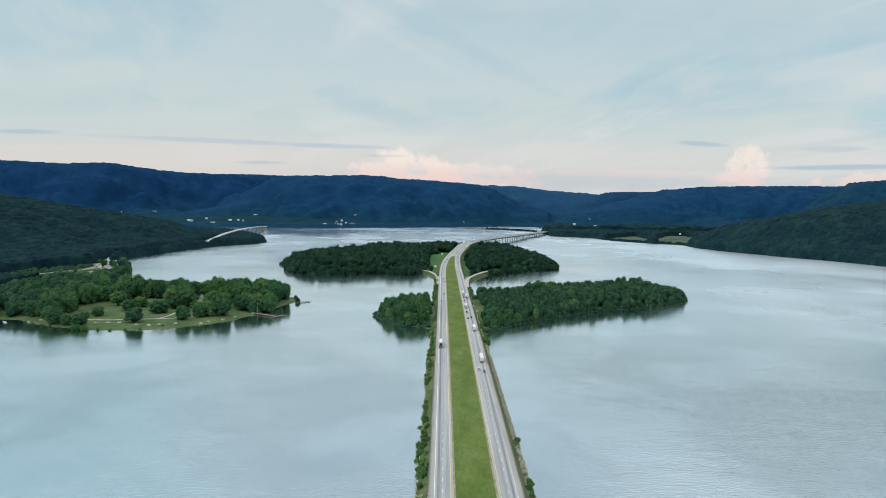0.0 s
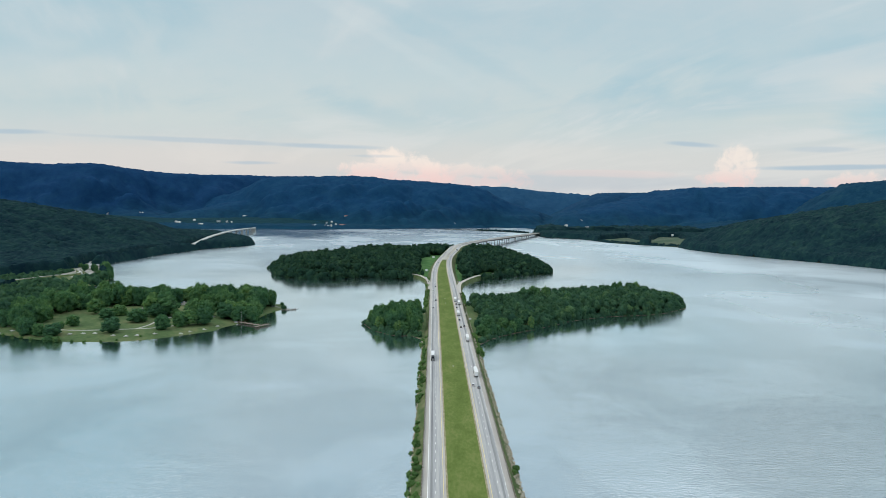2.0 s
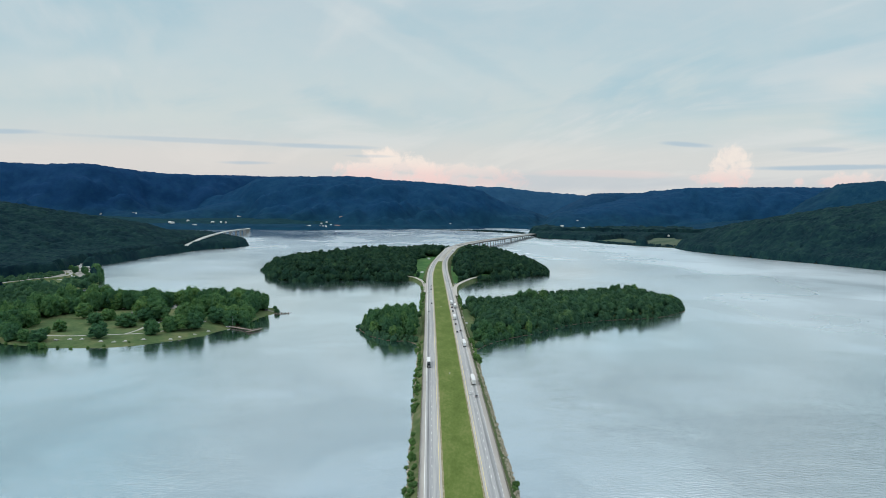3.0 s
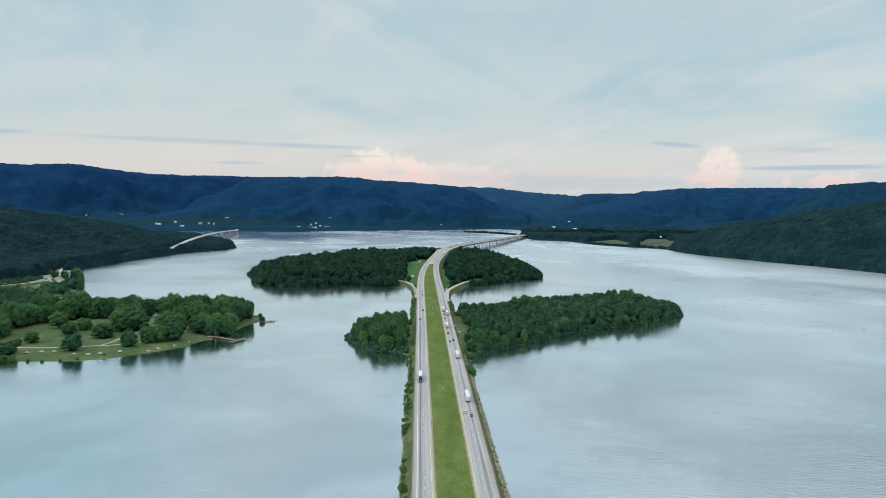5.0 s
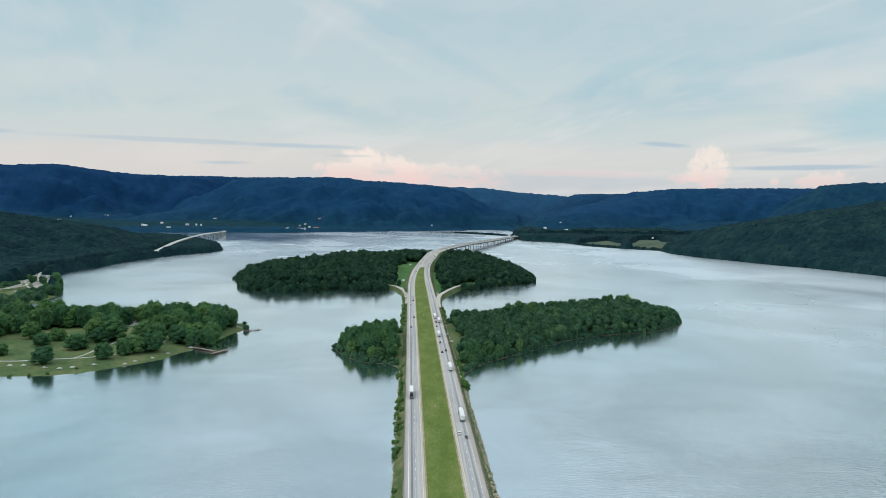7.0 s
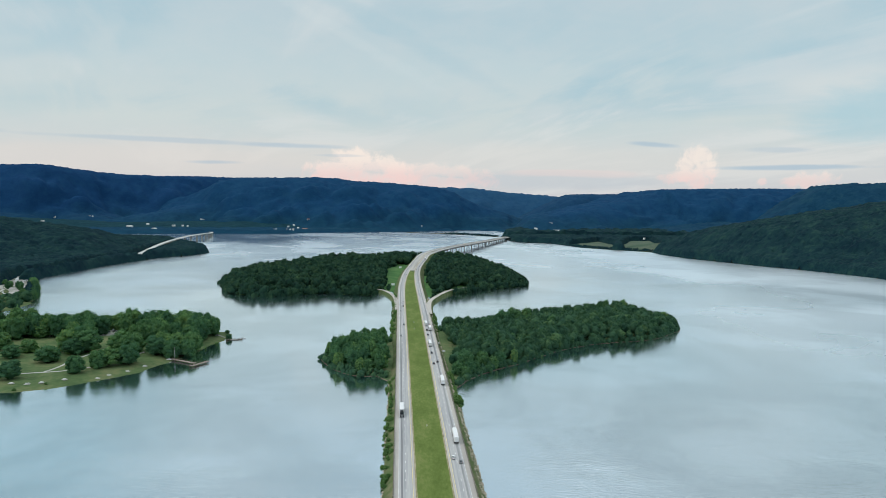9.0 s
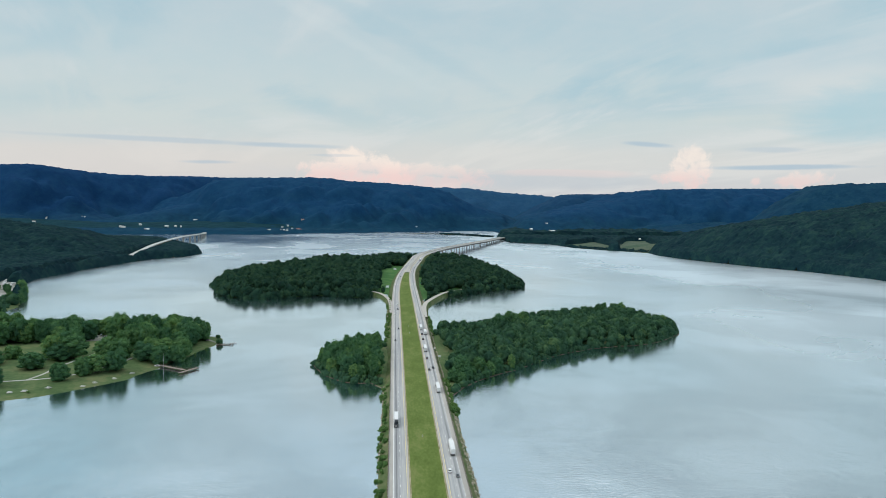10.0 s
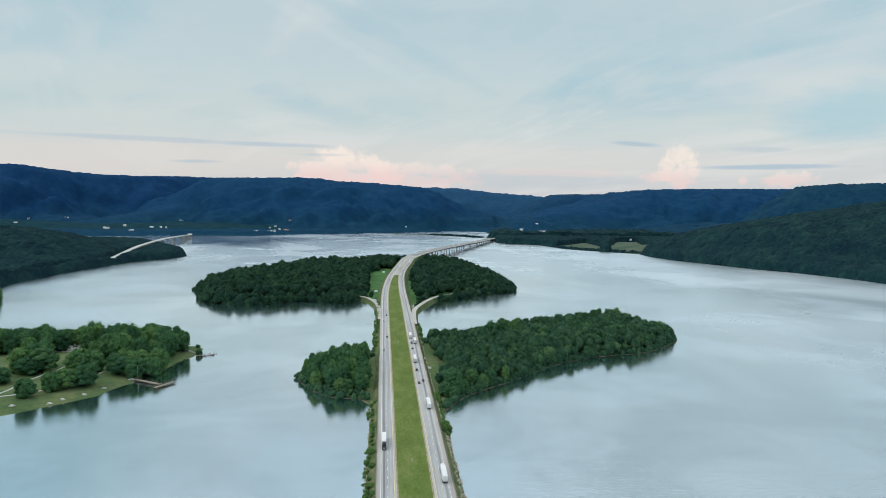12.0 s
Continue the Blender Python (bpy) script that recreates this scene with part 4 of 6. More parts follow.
def carriageway(name, line, inner, label):
    """inner: +1 where the median lies to the right of the line."""
    road = strip(name, line, [(-3.72, -0.3), (-3.72, 0.03), (3.72, 0.03), (3.72, -0.3)], LANES, label=label, category="road", kind="structure")
    strip("outer_shoulder", line, [(-inner * 6.1, -0.3), (-inner * 6.1, 0.0), (-inner * 3.72, 0.025), (-inner * 3.72, -0.3)][::-inner], SHOULDER, road, "pale asphalt shoulder")
    strip("inner_shoulder", line, [(inner * 3.72, -0.3), (inner * 3.72, 0.025), (inner * 4.75, 0.01), (inner * 4.75, -0.3)][::inner], SHOULDER, road, "narrow pale inner shoulder")
    strip("verge_edge", line, [(inner * 4.75, -0.3), (inner * 4.75, 0.0), (inner * 5.6, -0.01), (inner * 5.6, -0.3)][::inner], TANSOIL, road, "dry tan edge of the grass")
    strip("worn_band", line, [(-inner * 1.9 - 0.5, 0.034), (-inner * 1.9 + 0.5, 0.034)], WORN, road, "tyre-darkened band of the truck lane", closed=False)
    for nm, o, mat in (("outer_edge_line", -inner * 3.55, WHITE), ("inner_edge_line", inner * 3.55, YELLOW)):
        if inner < 0 and nm == "outer_edge_line":      # drawn as dashes to match its look from the camera
            v, f = sweep(curve_through(line[line[:, 1] < 1500], 2.6), [(o - 0.11, 0.035), (o + 0.11, 0.035)], False)
            link_mesh(nm, mesh_np(nm, v, f[::2]), mat, road)
            line_on = line[line[:, 1] > 1480]
            strip(nm, line_on, [(o - 0.12, 0.035), (o + 0.12, 0.035)], mat, road, closed=False)
        else:
            strip(nm, line, [(o - 0.12, 0.035), (o + 0.12, 0.035)], mat, road, closed=False)
    # lane dashes, 3 m in every 12.2 m
    run = np.r_[0, np.cumsum(np.linalg.norm(np.diff(line, axis=0), axis=1))]
    bm = fresh(((0.17, 3.05, 0.016), (0, 0, 0)))
    dash = bpy.data.meshes.new("lane_dash")
    bm.to_mesh(dash)
    bm.free()
    dash.materials.append(WHITE)
    d = 310.0
    while d < min(run[-1], 1500):
        p = np.array([np.interp(d, run, line[:, c]) for c in range(3)])
        q = np.array([np.interp(d + 2, run, line[:, c]) for c in range(3)])
        ob = new("lane_dash", dash)
        ob.parent = road
        ob.matrix_basis = pose(p[0], p[1], p[2] + 0.041, 0, 0, math.degrees(math.atan2(-(q - p)[0], (q - p)[1])))
        d += 12.2
    return road


embankment()
median()
carriageway("road_west", WEST, 1, "two-lane highway carriageway of worn grey asphalt")
carriageway("road_east", EAST, -1, "two-lane highway carriageway of worn grey asphalt, busy")


def median_barrier():
    keep = [i for i in range(ABUT + 1) if EAST[i, 1] > 1486]
    mid = (WEST[keep] + EAST[keep]) / 2
    ob = strip("median_barrier", mid, [(-0.35, -0.1), (-0.15, 0.9), (0.15, 0.9), (0.35, -0.1)], CONCRETE)
    tagged(ob, "low grey concrete barrier between carriageways", "barrier")
    wide = np.array([np.linalg.norm(WEST[i, :2] - EAST[i, :2]) for i in keep]) / 2 - 5.2
    rows = np.concatenate([(mid - np.c_[sideways(mid) * wide[:, None], np.full(len(mid), 0.02)])[:, None], (mid + np.c_[sideways(mid) * wide[:, None], np.full(len(mid), -0.02)])[:, None]], 1).reshape(-1, 3)
    i = np.arange(len(mid) - 1)[:, None] * 2
    pave = link_mesh("road_median_paving", mesh_np("road_median_paving", rows, i + np.array([[0, 1, 3, 2]])), SHOULDER)
    tagged(pave, "pale paved strip where the median ends", "road", kind="structure")


median_barrier()


def ramp(name, pts, width, label):
    line = curve_through(pts, 6.0)
    h = width / 2
    tagged(strip("ground_" + name, line, [(-h - 3.2, -6), (-h - 0.5, -0.12), (h + 0.5, -0.12), (h + 3.2, -6)], ROUGH, closed=False), "grassy bank of a slip road", "embankment", kind="structure")
    strip("road_" + name, line, [(-h, -0.2), (-h, 0.02), (h, 0.02), (h, -0.2)], SHOULDER, label=label, category="road", kind="structure")


ramp("slip_east", [(36.2, 985, 4.56), (37.4, 1040, 4.7), (41, 1094, 4.9), (50, 1135, 4.9), (64, 1182, 4.8), (80, 1222, 4.8), (100, 1245, 5), (125, 1270, 5)], 6.0, "pale asphalt slip road curving off to the island")
ramp("slip_west", [(-6.0, 1020, 4.6), (-7.5, 1085, 4.8), (-11, 1142, 4.8), (-20, 1190, 4.7), (-32, 1222, 4.6), (-60, 1245, 5)], 5.0, "pale asphalt slip road curving off to the island")


def guardrail(line, side, y0, y1):
    keep = (line[:, 1] > y0) & (line[:, 1] < y1)
    part_line = line[keep]
    rail = empty("guardrail", "weathered steel guardrail on posts along the shoulder", "guardrail", tuple(part_line[0]), group="guardrails")
    local = part_line - part_line[0]
    strip("beam", local, [(side * 6.24, 0.34), (side * 6.16, 0.58), (side * 6.24, 0.84), (side * 6.58, 0.84), (side * 6.50, 0.58), (side * 6.58, 0.34)], RUST, rail)
    bm = fresh(((0.30, 0.8, 1.25), (0.0, 0, 0.40)))
    mesh = bpy.data.meshes.new("post")
    bm.to_mesh(mesh)
    bm.free()
    mesh.materials.append(PALEPOST)
    for y in np.arange(local[0, 1] + 2, local[-1, 1], 3.81):
        p = [np.interp(y, local[:, 1], local[:, c]) for c in (0, 2)]
        ob = new("post", mesh)
        ob.parent = rail
        ob.location = (p[0] + side * 6.36, y, p[1])


guardrail(EAST, 1, 170, 1000)
guardrail(WEST, -1, 170, 1000)


def bare_shore(name, poly, label):
    line = np.c_[np.vstack([poly, poly[:1]]), np.zeros(len(poly) + 1)]
    tagged(strip(name, line, [(-1.2, -0.4), (-0.4, 0.25), (0.5, 0.3), (1.2, -0.4)], WETSOIL, closed=False), label, "shore", kind="structure")


bare_shore("ground_shore_islet", ISLET, "narrow bare brown shore of the islet")
bare_shore("ground_shore_long_island", ISLE_R, "narrow bare brown shore of the long island")


# ---------------------------------------------------------------- bridges
def highway_bridge(line, label):
    b = empty("highway_bridge", label, "bridge", group="twin highway bridges")
    strip("deck", line, [(-6.6, -0.32), (-6.6, -0.7), (-5.2, -3.3), (5.2, -3.3), (6.6, -0.7), (6.6, -0.32)], DARKCON, b)
    for s in (-1, 1):
        strip("parapet", line, [(s * 6.15, -0.32), (s * 6.2, 0.85), (s * 6.5, 0.85), (s * 6.6, -0.32)], CONCRETE, b)
    run = np.r_[0, np.cumsum(np.linalg.norm(np.diff(line, axis=0), axis=1))]
    for d in np.arange(30, run[-1] - 10, 92.0):
        x, y, z = (np.interp(d, run, line[:, c]) for c in range(3))
        turn = pose(x, y, 0, 0, 0, -19.5)
        bm = bmesh.new()
        box(bm, (12.4, 2.0, 1.7), (0, 0, z - 4.1), turn, 0.15)
        pier = part("pier", bm, DARKCON, b)
        for s in (-4.6, 4.6):
            part("column", rod(bmesh.new(), turn @ Vector((s, 0, -2)), turn @ Vector((s, 0, z - 4.9)), 1.05, sides=10), DARKCON, pier)


highway_bridge(WEST[ABUT:], "long concrete girder bridge on twin-column piers carrying the highway")
highway_bridge(EAST[ABUT:], "long concrete girder bridge on twin-column piers beside its twin")


def old_bridge():
    line = curve_through([(-636, 1790, 10), (-652, 1915, 15), (-680, 2085, 19), (-704, 2270, 21), (-718, 2460, 23), (-724, 2640, 22), (-752, 2850, 16), (-800, 3050, 8), (-830, 3140, 7)], 16)
    b = empty("road_bridge", "pale curving road bridge with a steel truss on concrete piers", "bridge")
    strip("deck", line, [(-6.5, -0.1), (-6.5, -1.4), (6.5, -1.4), (6.5, -0.1)], PALECON, b)
    strip("roadway", line, [(-5.9, 0.0), (5.9, 0.0)], PALECON, b, closed=False)
    for s in (-1, 1):
        strip("parapet", line, [(s * 6.0, -0.1), (s * 6.0, 1.0), (s * 6.4, 1.0), (s * 6.5, -0.1)], PALECON, b)
    run = np.r_[0, np.cumsum(np.linalg.norm(np.diff(line, axis=0), axis=1))]
    for d in np.arange(560, run[-1] - 20, 75.0):
        x, y, z = (np.interp(d, run, line[:, c]) for c in range(3))
        bm = bmesh.new()
        box(bm, (6.5, 1.4, z + 1.0), (x, y, (z - 3.6) / 2 - 0.3), None, 0.2)
        part("pier", bm, OLDCON, b)
    truss = line[(line[:, 1] > 2480) & (line[:, 1] < 2720)]
    for s in (-4.7, 4.7):
        side = np.c_[truss[:, :2] + sideways(truss) * s, truss[:, 2]]
        n = len(side)
        bm = bmesh.new()
        for i in range(n - 1):
            dip = [2.0 + 5.0 * abs(2 * j / (n - 1) - 1) for j in (i, i + 1)]
            a, c = Vector(side[i]) - Vector((0, 0, dip[0])), Vector(side[i + 1]) - Vector((0, 0, dip[1]))
            rod(bm, a, c, 0.35, sides=4)
            rod(bm, a, Vector(side[i]) - Vector((0, 0, 0.8)), 0.22, sides=4)
            rod(bm, a, Vector(side[i + 1]) - Vector((0, 0, 0.8)), 0.22, sides=4)
        part("truss", bm, GALV, b)
    # its approach lies on a fill across the headland
    fill = line[line[:, 1] < 2330]
    tagged(strip("ground_bridge_approach", fill, [(-24, -13), (-5.4, -1.2), (5.4, -1.2), (24, -13)], SOIL, closed=False), "grassy fill under the bridge approach", "embankment", kind="structure")


old_bridge()

# ---------------------------------------------------------------- woods
def clear_of_road(p, gap):
    d = np.minimum(line_dist(p, WEST)[0], line_dist(p, EAST)[0])
    mid = (p[:, 0] > np.interp(p[:, 1], WEST[:, 1], WEST[:, 0])) & (p[:, 0] < np.interp(p[:, 1], EAST[:, 1], EAST[:, 0])) & (p[:, 1] < 1850)
    return (d > gap) & ~mid


SLIPS = np.array([(36, 985), (41, 1094), (50, 1135), (64, 1182), (80, 1222), (125, 1270)], float)
SLIPW = np.array([(-6, 1020), (-11, 1142), (-20, 1190), (-32, 1222), (-60, 1245)], float)
CLEARING = np.array([(-30, 1236), (-34, 1400), (-34, 1585), (-14, 1640), (14, 1660), (30, 1600), (8, 1400), (0, 1230)], float)
CLEARING_E = np.array([(30, 1180), (56, 1200), (52, 1280), (46, 1340), (58, 1380), (48, 1450), (60, 1600), (62, 1650), (40, 1500)], float)
VERGE = np.array([(30, 640), (41, 690), (46, 715), (54, 745), (52, 800), (44, 842), (38, 870), (30, 870)], float)

OAK = tree_kind(1, 19, 8.2, -0.16)
ELM = tree_kind(2, 21, 7.0, -0.12)
LIME = tree_kind(3, 17, 7.2, -0.2)
MAPLE = tree_kind(4, 15, 6.6, -0.2)
ASH = tree_kind(5, 22, 6.4, -0.1)
LOW = tree_kind(6, 10, 5.0, 0.04, "low bushy tree with foliage to the ground")
WILD = [OAK, ELM, LIME, MAPLE, ASH]

p = spread(ISLET, 9.2, 21, lambda q: clear_of_road(q, 19), 4.5)
plant(WILD, p, islet_land.height(p)[0], 21, "trees on the islet", 0.74, 1.0, edge=ISLET)


def shore_growth(poly, land, seed, keep, reach=6.0, radius=2.6, height=5.5, mat=WOODS):
    q = spread(poly, 3.8 if radius < 3 else 5.0, seed, keep, 0.2)
    q = q[inside_by(q, poly) < reach]
    canopy("undergrowth", "thick green undergrowth and low branches along the shore", q, land.height(q)[0], seed, mat, radius, height, 3, 24, 0.55 if radius < 3 else 0.9, None, 0.5)


shore_growth(ISLET, islet_land, 22, lambda q: clear_of_road(q, 14))
p = spread(ISLE_R, 9.6, 23, lambda q: clear_of_road(q, 16) & (inside_by(q, VERGE) < 0), 2.5)
near = p[:, 1] < 700 + 0.62 * (p[:, 0] - 40)
plant(WILD, p[near], isle_r_land.height(p[near])[0], 23, "trees on the long island", 0.66, 1.02, edge=ISLE_R)
canopy("woods", "dense green woods of the long island", p[~near], isle_r_land.height(p[~near])[0], 25, WOODS, 5.0, 17.0, 8, 330, 0.6, ISLE_R)
for i, (x, y, h, w) in enumerate([(262, 978, 21, 10), (254, 974, 20, 9), (288, 990, 20, 13), (304, 992, 19, 13), (118, 892, 21, 17), (131, 900, 22, 18), (146, 908, 20, 15), (318, 930, 15, 12)]):
    m = pose(x, y, float(isle_r_land.height([(x, y)])[0][0]) - 0.1, 0, 0, i * 53) @ Matrix.Diagonal((w / 14, w / 14, h / 19, 1))
    t = copy_thing(WILD[(1, 4, 0, 2, 0)[i % 5]], m)
    t.matrix_basis = m
    tagged(t, "tall dark tree standing out of the island woods", group="trees on the long island")
shore_growth(ISLE_R, isle_r_land, 24, lambda q: clear_of_road(q, 14) & (inside_by(q, VERGE) < 0))

# far islands: single trees along their near shores, woods behind
def far_island(poly, land, seed, keep):
    q = spread(poly, 12.6, seed, lambda a: clear_of_road(a, 20) & keep(a), 3.0)
    canopy("woods", "dense dark green woods covering the island", q, land.height(q)[0], seed, FARWOODS, 7.0, 18.5, 8, 150, 0.85, poly, 0.36)
    shore_growth(poly, land, seed + 2, lambda a: clear_of_road(a, 20) & keep(a), 8.0, 3.6, 9.5, FARWOODS)


far_island(ISLE_FL, isle_fl_land, 31, lambda a: (inside_by(a, CLEARING) < 1) & (line_dist(a, SLIPW)[0] > 7))
far_island(ISLE_FR, isle_fr_land, 41, lambda a: (inside_by(a, CLEARING_E) < 1) & (line_dist(a, SLIPS)[0] > 8))

# park and the shore behind it
LAWN_AREA = np.array([(-455, 688), (-415, 660), (-335, 630), (-278, 638), (-224, 682), (-200, 740), (-170, 840), (-185, 890), (-198, 850), (-205, 812), (-238, 792), (-262, 790), (-285, 815), (-300, 835), (-340, 836), (-385, 828), (-415, 790), (-408, 745), (-400, 715), (-402, 690), (-440, 705)], float)
VISTA = np.array([(-325, 852), (-312, 800), (-276, 770), (-262, 770), (-280, 852)], float)
PARKING = np.array([(-330, 850), (-300, 845), (-285, 870), (-300, 900), (-330, 880)], float)
MARINA = np.array([(-622, 1130), (-590, 1118), (-568, 1160), (-592, 1222), (-616, 1280), (-650, 1345), (-668, 1335), (-640, 1256), (-620, 1185)], float)
PARKROAD = np.array([(-900, 930), (-720, 950), (-640, 980), (-634, 1030), (-618, 1098), (-594, 1135), (-600, 1180), (-640, 1250), (-680, 1370), (-672, 1470), (-668, 1560), (-672, 1690), (-655, 1745), (-630, 1790)], float)
ROADSIDE = np.array([(-720, 935), (-575, 940), (-525, 1000), (-512, 1070), (-540, 1125), (-562, 1180), (-600, 1235), (-660, 1190), (-690, 1100)], float)      # growth kept low so the park road shows from the camera


def park_open(q):
    return (inside_by(q, LAWN_AREA) < 2) & (inside_by(q, PARKING) < 3) & (inside_by(q, VISTA) < 3) & (inside_by(q, MARINA) < 4) & (line_dist(q, PARKROAD)[0] > 8)


p = spread(LEFT, 14.0, 51, lambda q: park_open(q) & (inside_by(q, ROADSIDE) < 0) & (q[:, 0] > -560) & (q[:, 1] < 1130), 4.0, ((-560, 640), (-170, 1130)))
near = (p[:, 1] < 900) & (p[:, 0] > -440)
plant(WILD, p[near], left_land.height(p[near])[0], 51, "trees of the lakeside park", 0.9, 1.2)
canopy("woods", "dense woods behind the park lawn", p[~near], left_land.height(p[~near])[0], 55, WOODS, 6.4, 17.5, 7, 190, 0.75)
q = spread(LEFT, 9.0, 57, lambda a: (inside_by(a, ROADSIDE) > 0) & (inside_by(a, MARINA) < 0) & (line_dist(a, PARKROAD)[0] > 11) & (waves(a, 120, 9, 2) < 0.35), 5.0, ((-720, 930), (-505, 1240)))
canopy("woods", "low trees along the park road", q, left_land.height(q)[0], 57, WOODS, 3.6, 5.5, 5, 70, 0.6)
# single trees on the lawn: foot, height and width
LAWN_TREES = [(-361, 704, 10, 11), (-309, 673, 14, 15), (-347, 745, 11, 14), (-344, 768, 11, 13), (-376, 779, 16, 15), (-308, 730, 13, 17), (-357, 660, 11, 14), (-371, 662, 11, 10), (-385, 668, 15, 14), (-394, 674, 15, 13), (-350, 641, 6, 8), (-343, 641, 5, 6), (-267, 691, 14, 12),
              (-256, 708, 14, 12), (-250, 715, 15, 14), (-237, 723, 16, 15), (-262, 768, 18, 17), (-250, 768, 18, 17), (-307, 768, 20, 19), (-291, 767, 20, 19), (-299, 777, 22, 20), (-299, 760, 15, 17), (-418, 789, 9, 12), (-405, 700, 14, 14), (-412, 716, 15, 14), (-366, 690, 6, 6)]
GROVE = [(-391, 842, 18, 22), (-368, 842, 18, 22), (-345, 846, 17, 18), (-327, 888, 16, 18), (-312, 890, 17, 18), (-296, 888, 15, 15), (-281, 884, 15, 16), (-264, 880, 16, 17), (-248, 878, 16, 17), (-234, 876, 15, 15), (-226, 760, 16, 17), (-212, 757, 16, 16), (-200, 766, 15, 14), (-214, 776, 17, 17), (-201, 786, 16, 14), (-228, 784, 15, 14),
         (-212, 812, 16, 15), (-214, 838, 20, 20), (-207, 852, 14, 12), (-181, 842, 6, 5), (-190, 872, 4, 4), (-226, 850, 15, 14), (-240, 806, 15, 14)]
for i, (x, y, h, w) in enumerate(LAWN_TREES + GROVE):
    src = WILD[i % 5]
    own = {OAK: (19, 15.2), ELM: (21, 13.2), LIME: (17, 13.6), MAPLE: (15, 12.4), ASH: (22, 11.6)}[src]
    m = pose(x, y, float(left_land.height([(x, y)])[0][0]) - 0.1, 0, 0, i * 77) @ Matrix.Diagonal((1.12 * w / own[1], 1.12 * w / own[1], 1.1 * h / own[0], 1))
    t = copy_thing(src, m)
    t.matrix_basis = m
    tagged(t, "rounded park tree standing alone on the lawn", group="trees on the park lawn")

for i, (x, y, h) in enumerate([(-528, 1132, 15), (-540, 1156, 17), (-550, 1178, 14), (-563, 1204, 16), (-578, 1228, 15), (-592, 1254, 17), (-604, 1276, 13), (-618, 1300, 15), (-560, 1160, 12), (-584, 1200, 11), (-600, 1226, 12), (-612, 1216, 11), (-622, 1240, 12), (-648, 1272, 11), (-516, 1108, 14), (-530, 1112, 12)]):
    m = pose(x, y, float(left_land.height([(x, y)])[0][0]) - 0.1, 0, 0, i * 61) @ Matrix.Diagonal((h / 18, h / 18, h / 19, 1))
    t = copy_thing(WILD[i % 5], m)
    t.matrix_basis = m
    tagged(t, "dark green tree at the edge of the cove", group="trees round the marina yard")

APPROACH = np.array([(-640, 1800), (-655, 1920), (-684, 2101), (-708, 2290)], float)
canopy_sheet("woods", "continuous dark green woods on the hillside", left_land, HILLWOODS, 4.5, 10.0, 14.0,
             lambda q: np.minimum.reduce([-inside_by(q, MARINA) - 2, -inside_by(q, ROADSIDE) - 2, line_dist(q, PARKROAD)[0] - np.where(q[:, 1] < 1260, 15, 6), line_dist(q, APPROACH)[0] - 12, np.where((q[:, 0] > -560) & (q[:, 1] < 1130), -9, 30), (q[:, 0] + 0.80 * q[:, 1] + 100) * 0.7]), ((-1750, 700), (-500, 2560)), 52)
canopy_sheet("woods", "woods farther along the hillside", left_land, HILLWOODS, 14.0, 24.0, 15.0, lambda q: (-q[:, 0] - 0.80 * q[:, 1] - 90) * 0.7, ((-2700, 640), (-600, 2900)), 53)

MEADOW = np.array([(732, 2292), (796, 2212), (835, 2260), (928, 2522), (1000, 2800), (914, 2771), (774, 2436)], float)
MEADOW_B = np.array([(598, 2490), (640, 2380), (690, 2318), (722, 2390), (752, 2500), (764, 2700), (690, 2600)], float)
SIGHTLINE = np.array([(590, 3040), (775, 3030), (790, 3190), (590, 3210)], float)      # kept free of trees so the white buildings show from the camera
q = spread(RIGHT, 7.0, 63, lambda a: (inside_by(a, RIGHT) < 26) & (waves(a, 60, 12, 2) < 0.4), 1.0, ((590, 2190), (800, 2500)))
canopy("undergrowth", "low bushes along the meadow shore", q, right_land.height(q)[0], 63, HILLWOODS, 3.2, 5.0, 3)
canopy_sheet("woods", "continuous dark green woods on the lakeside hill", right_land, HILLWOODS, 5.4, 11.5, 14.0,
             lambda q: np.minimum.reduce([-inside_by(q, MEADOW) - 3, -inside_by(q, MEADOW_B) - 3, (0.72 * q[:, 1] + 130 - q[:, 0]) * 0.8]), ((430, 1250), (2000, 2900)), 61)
canopy_sheet("woods", "woods farther round the hill", right_land, HILLWOODS, 15.0, 26.0, 16.0, lambda q: np.minimum(np.maximum((q[:, 0] - 0.72 * q[:, 1] - 120) * 0.8, np.maximum(q[:, 1] - 2890, q[:, 0] - 1990)), -inside_by(q, SIGHTLINE) - 4), ((430, 500), (3400, 3500)), 62)

for area, land, nm, mat, lift, label in ((MEADOW, right_land, "ground_meadow", FIELD, 0.5, "pale green meadow by the shore"), (MEADOW_B, right_land, "ground_meadow_small", FIELD, 0.5, "pale strip of meadow by the shore"),
                                         (PARKING, left_land, "pavement_parking", GRAVEL, 0.12, "pale gravel parking place in the park"), (MARINA, left_land, "pavement_marina", GRAVEL, 0.15, "pale gravel yard by the cove")):
    patch = Land(area, 0.0, 1.0, relief=0.0)
    v, f = patch.sheet(8.0 if area is not MEADOW else 20.0, outside=0.0)
    v[:, 2] = land.height(v[:, :2])[0] + lift
    tagged(link_mesh(nm, mesh_np(nm, v, f, True), mat), label, "field" if "meadow" in nm else "yard", kind="structure")

ALL_FAR = (far_land, west_mesa, foothills, east_mesa, far_mesa)

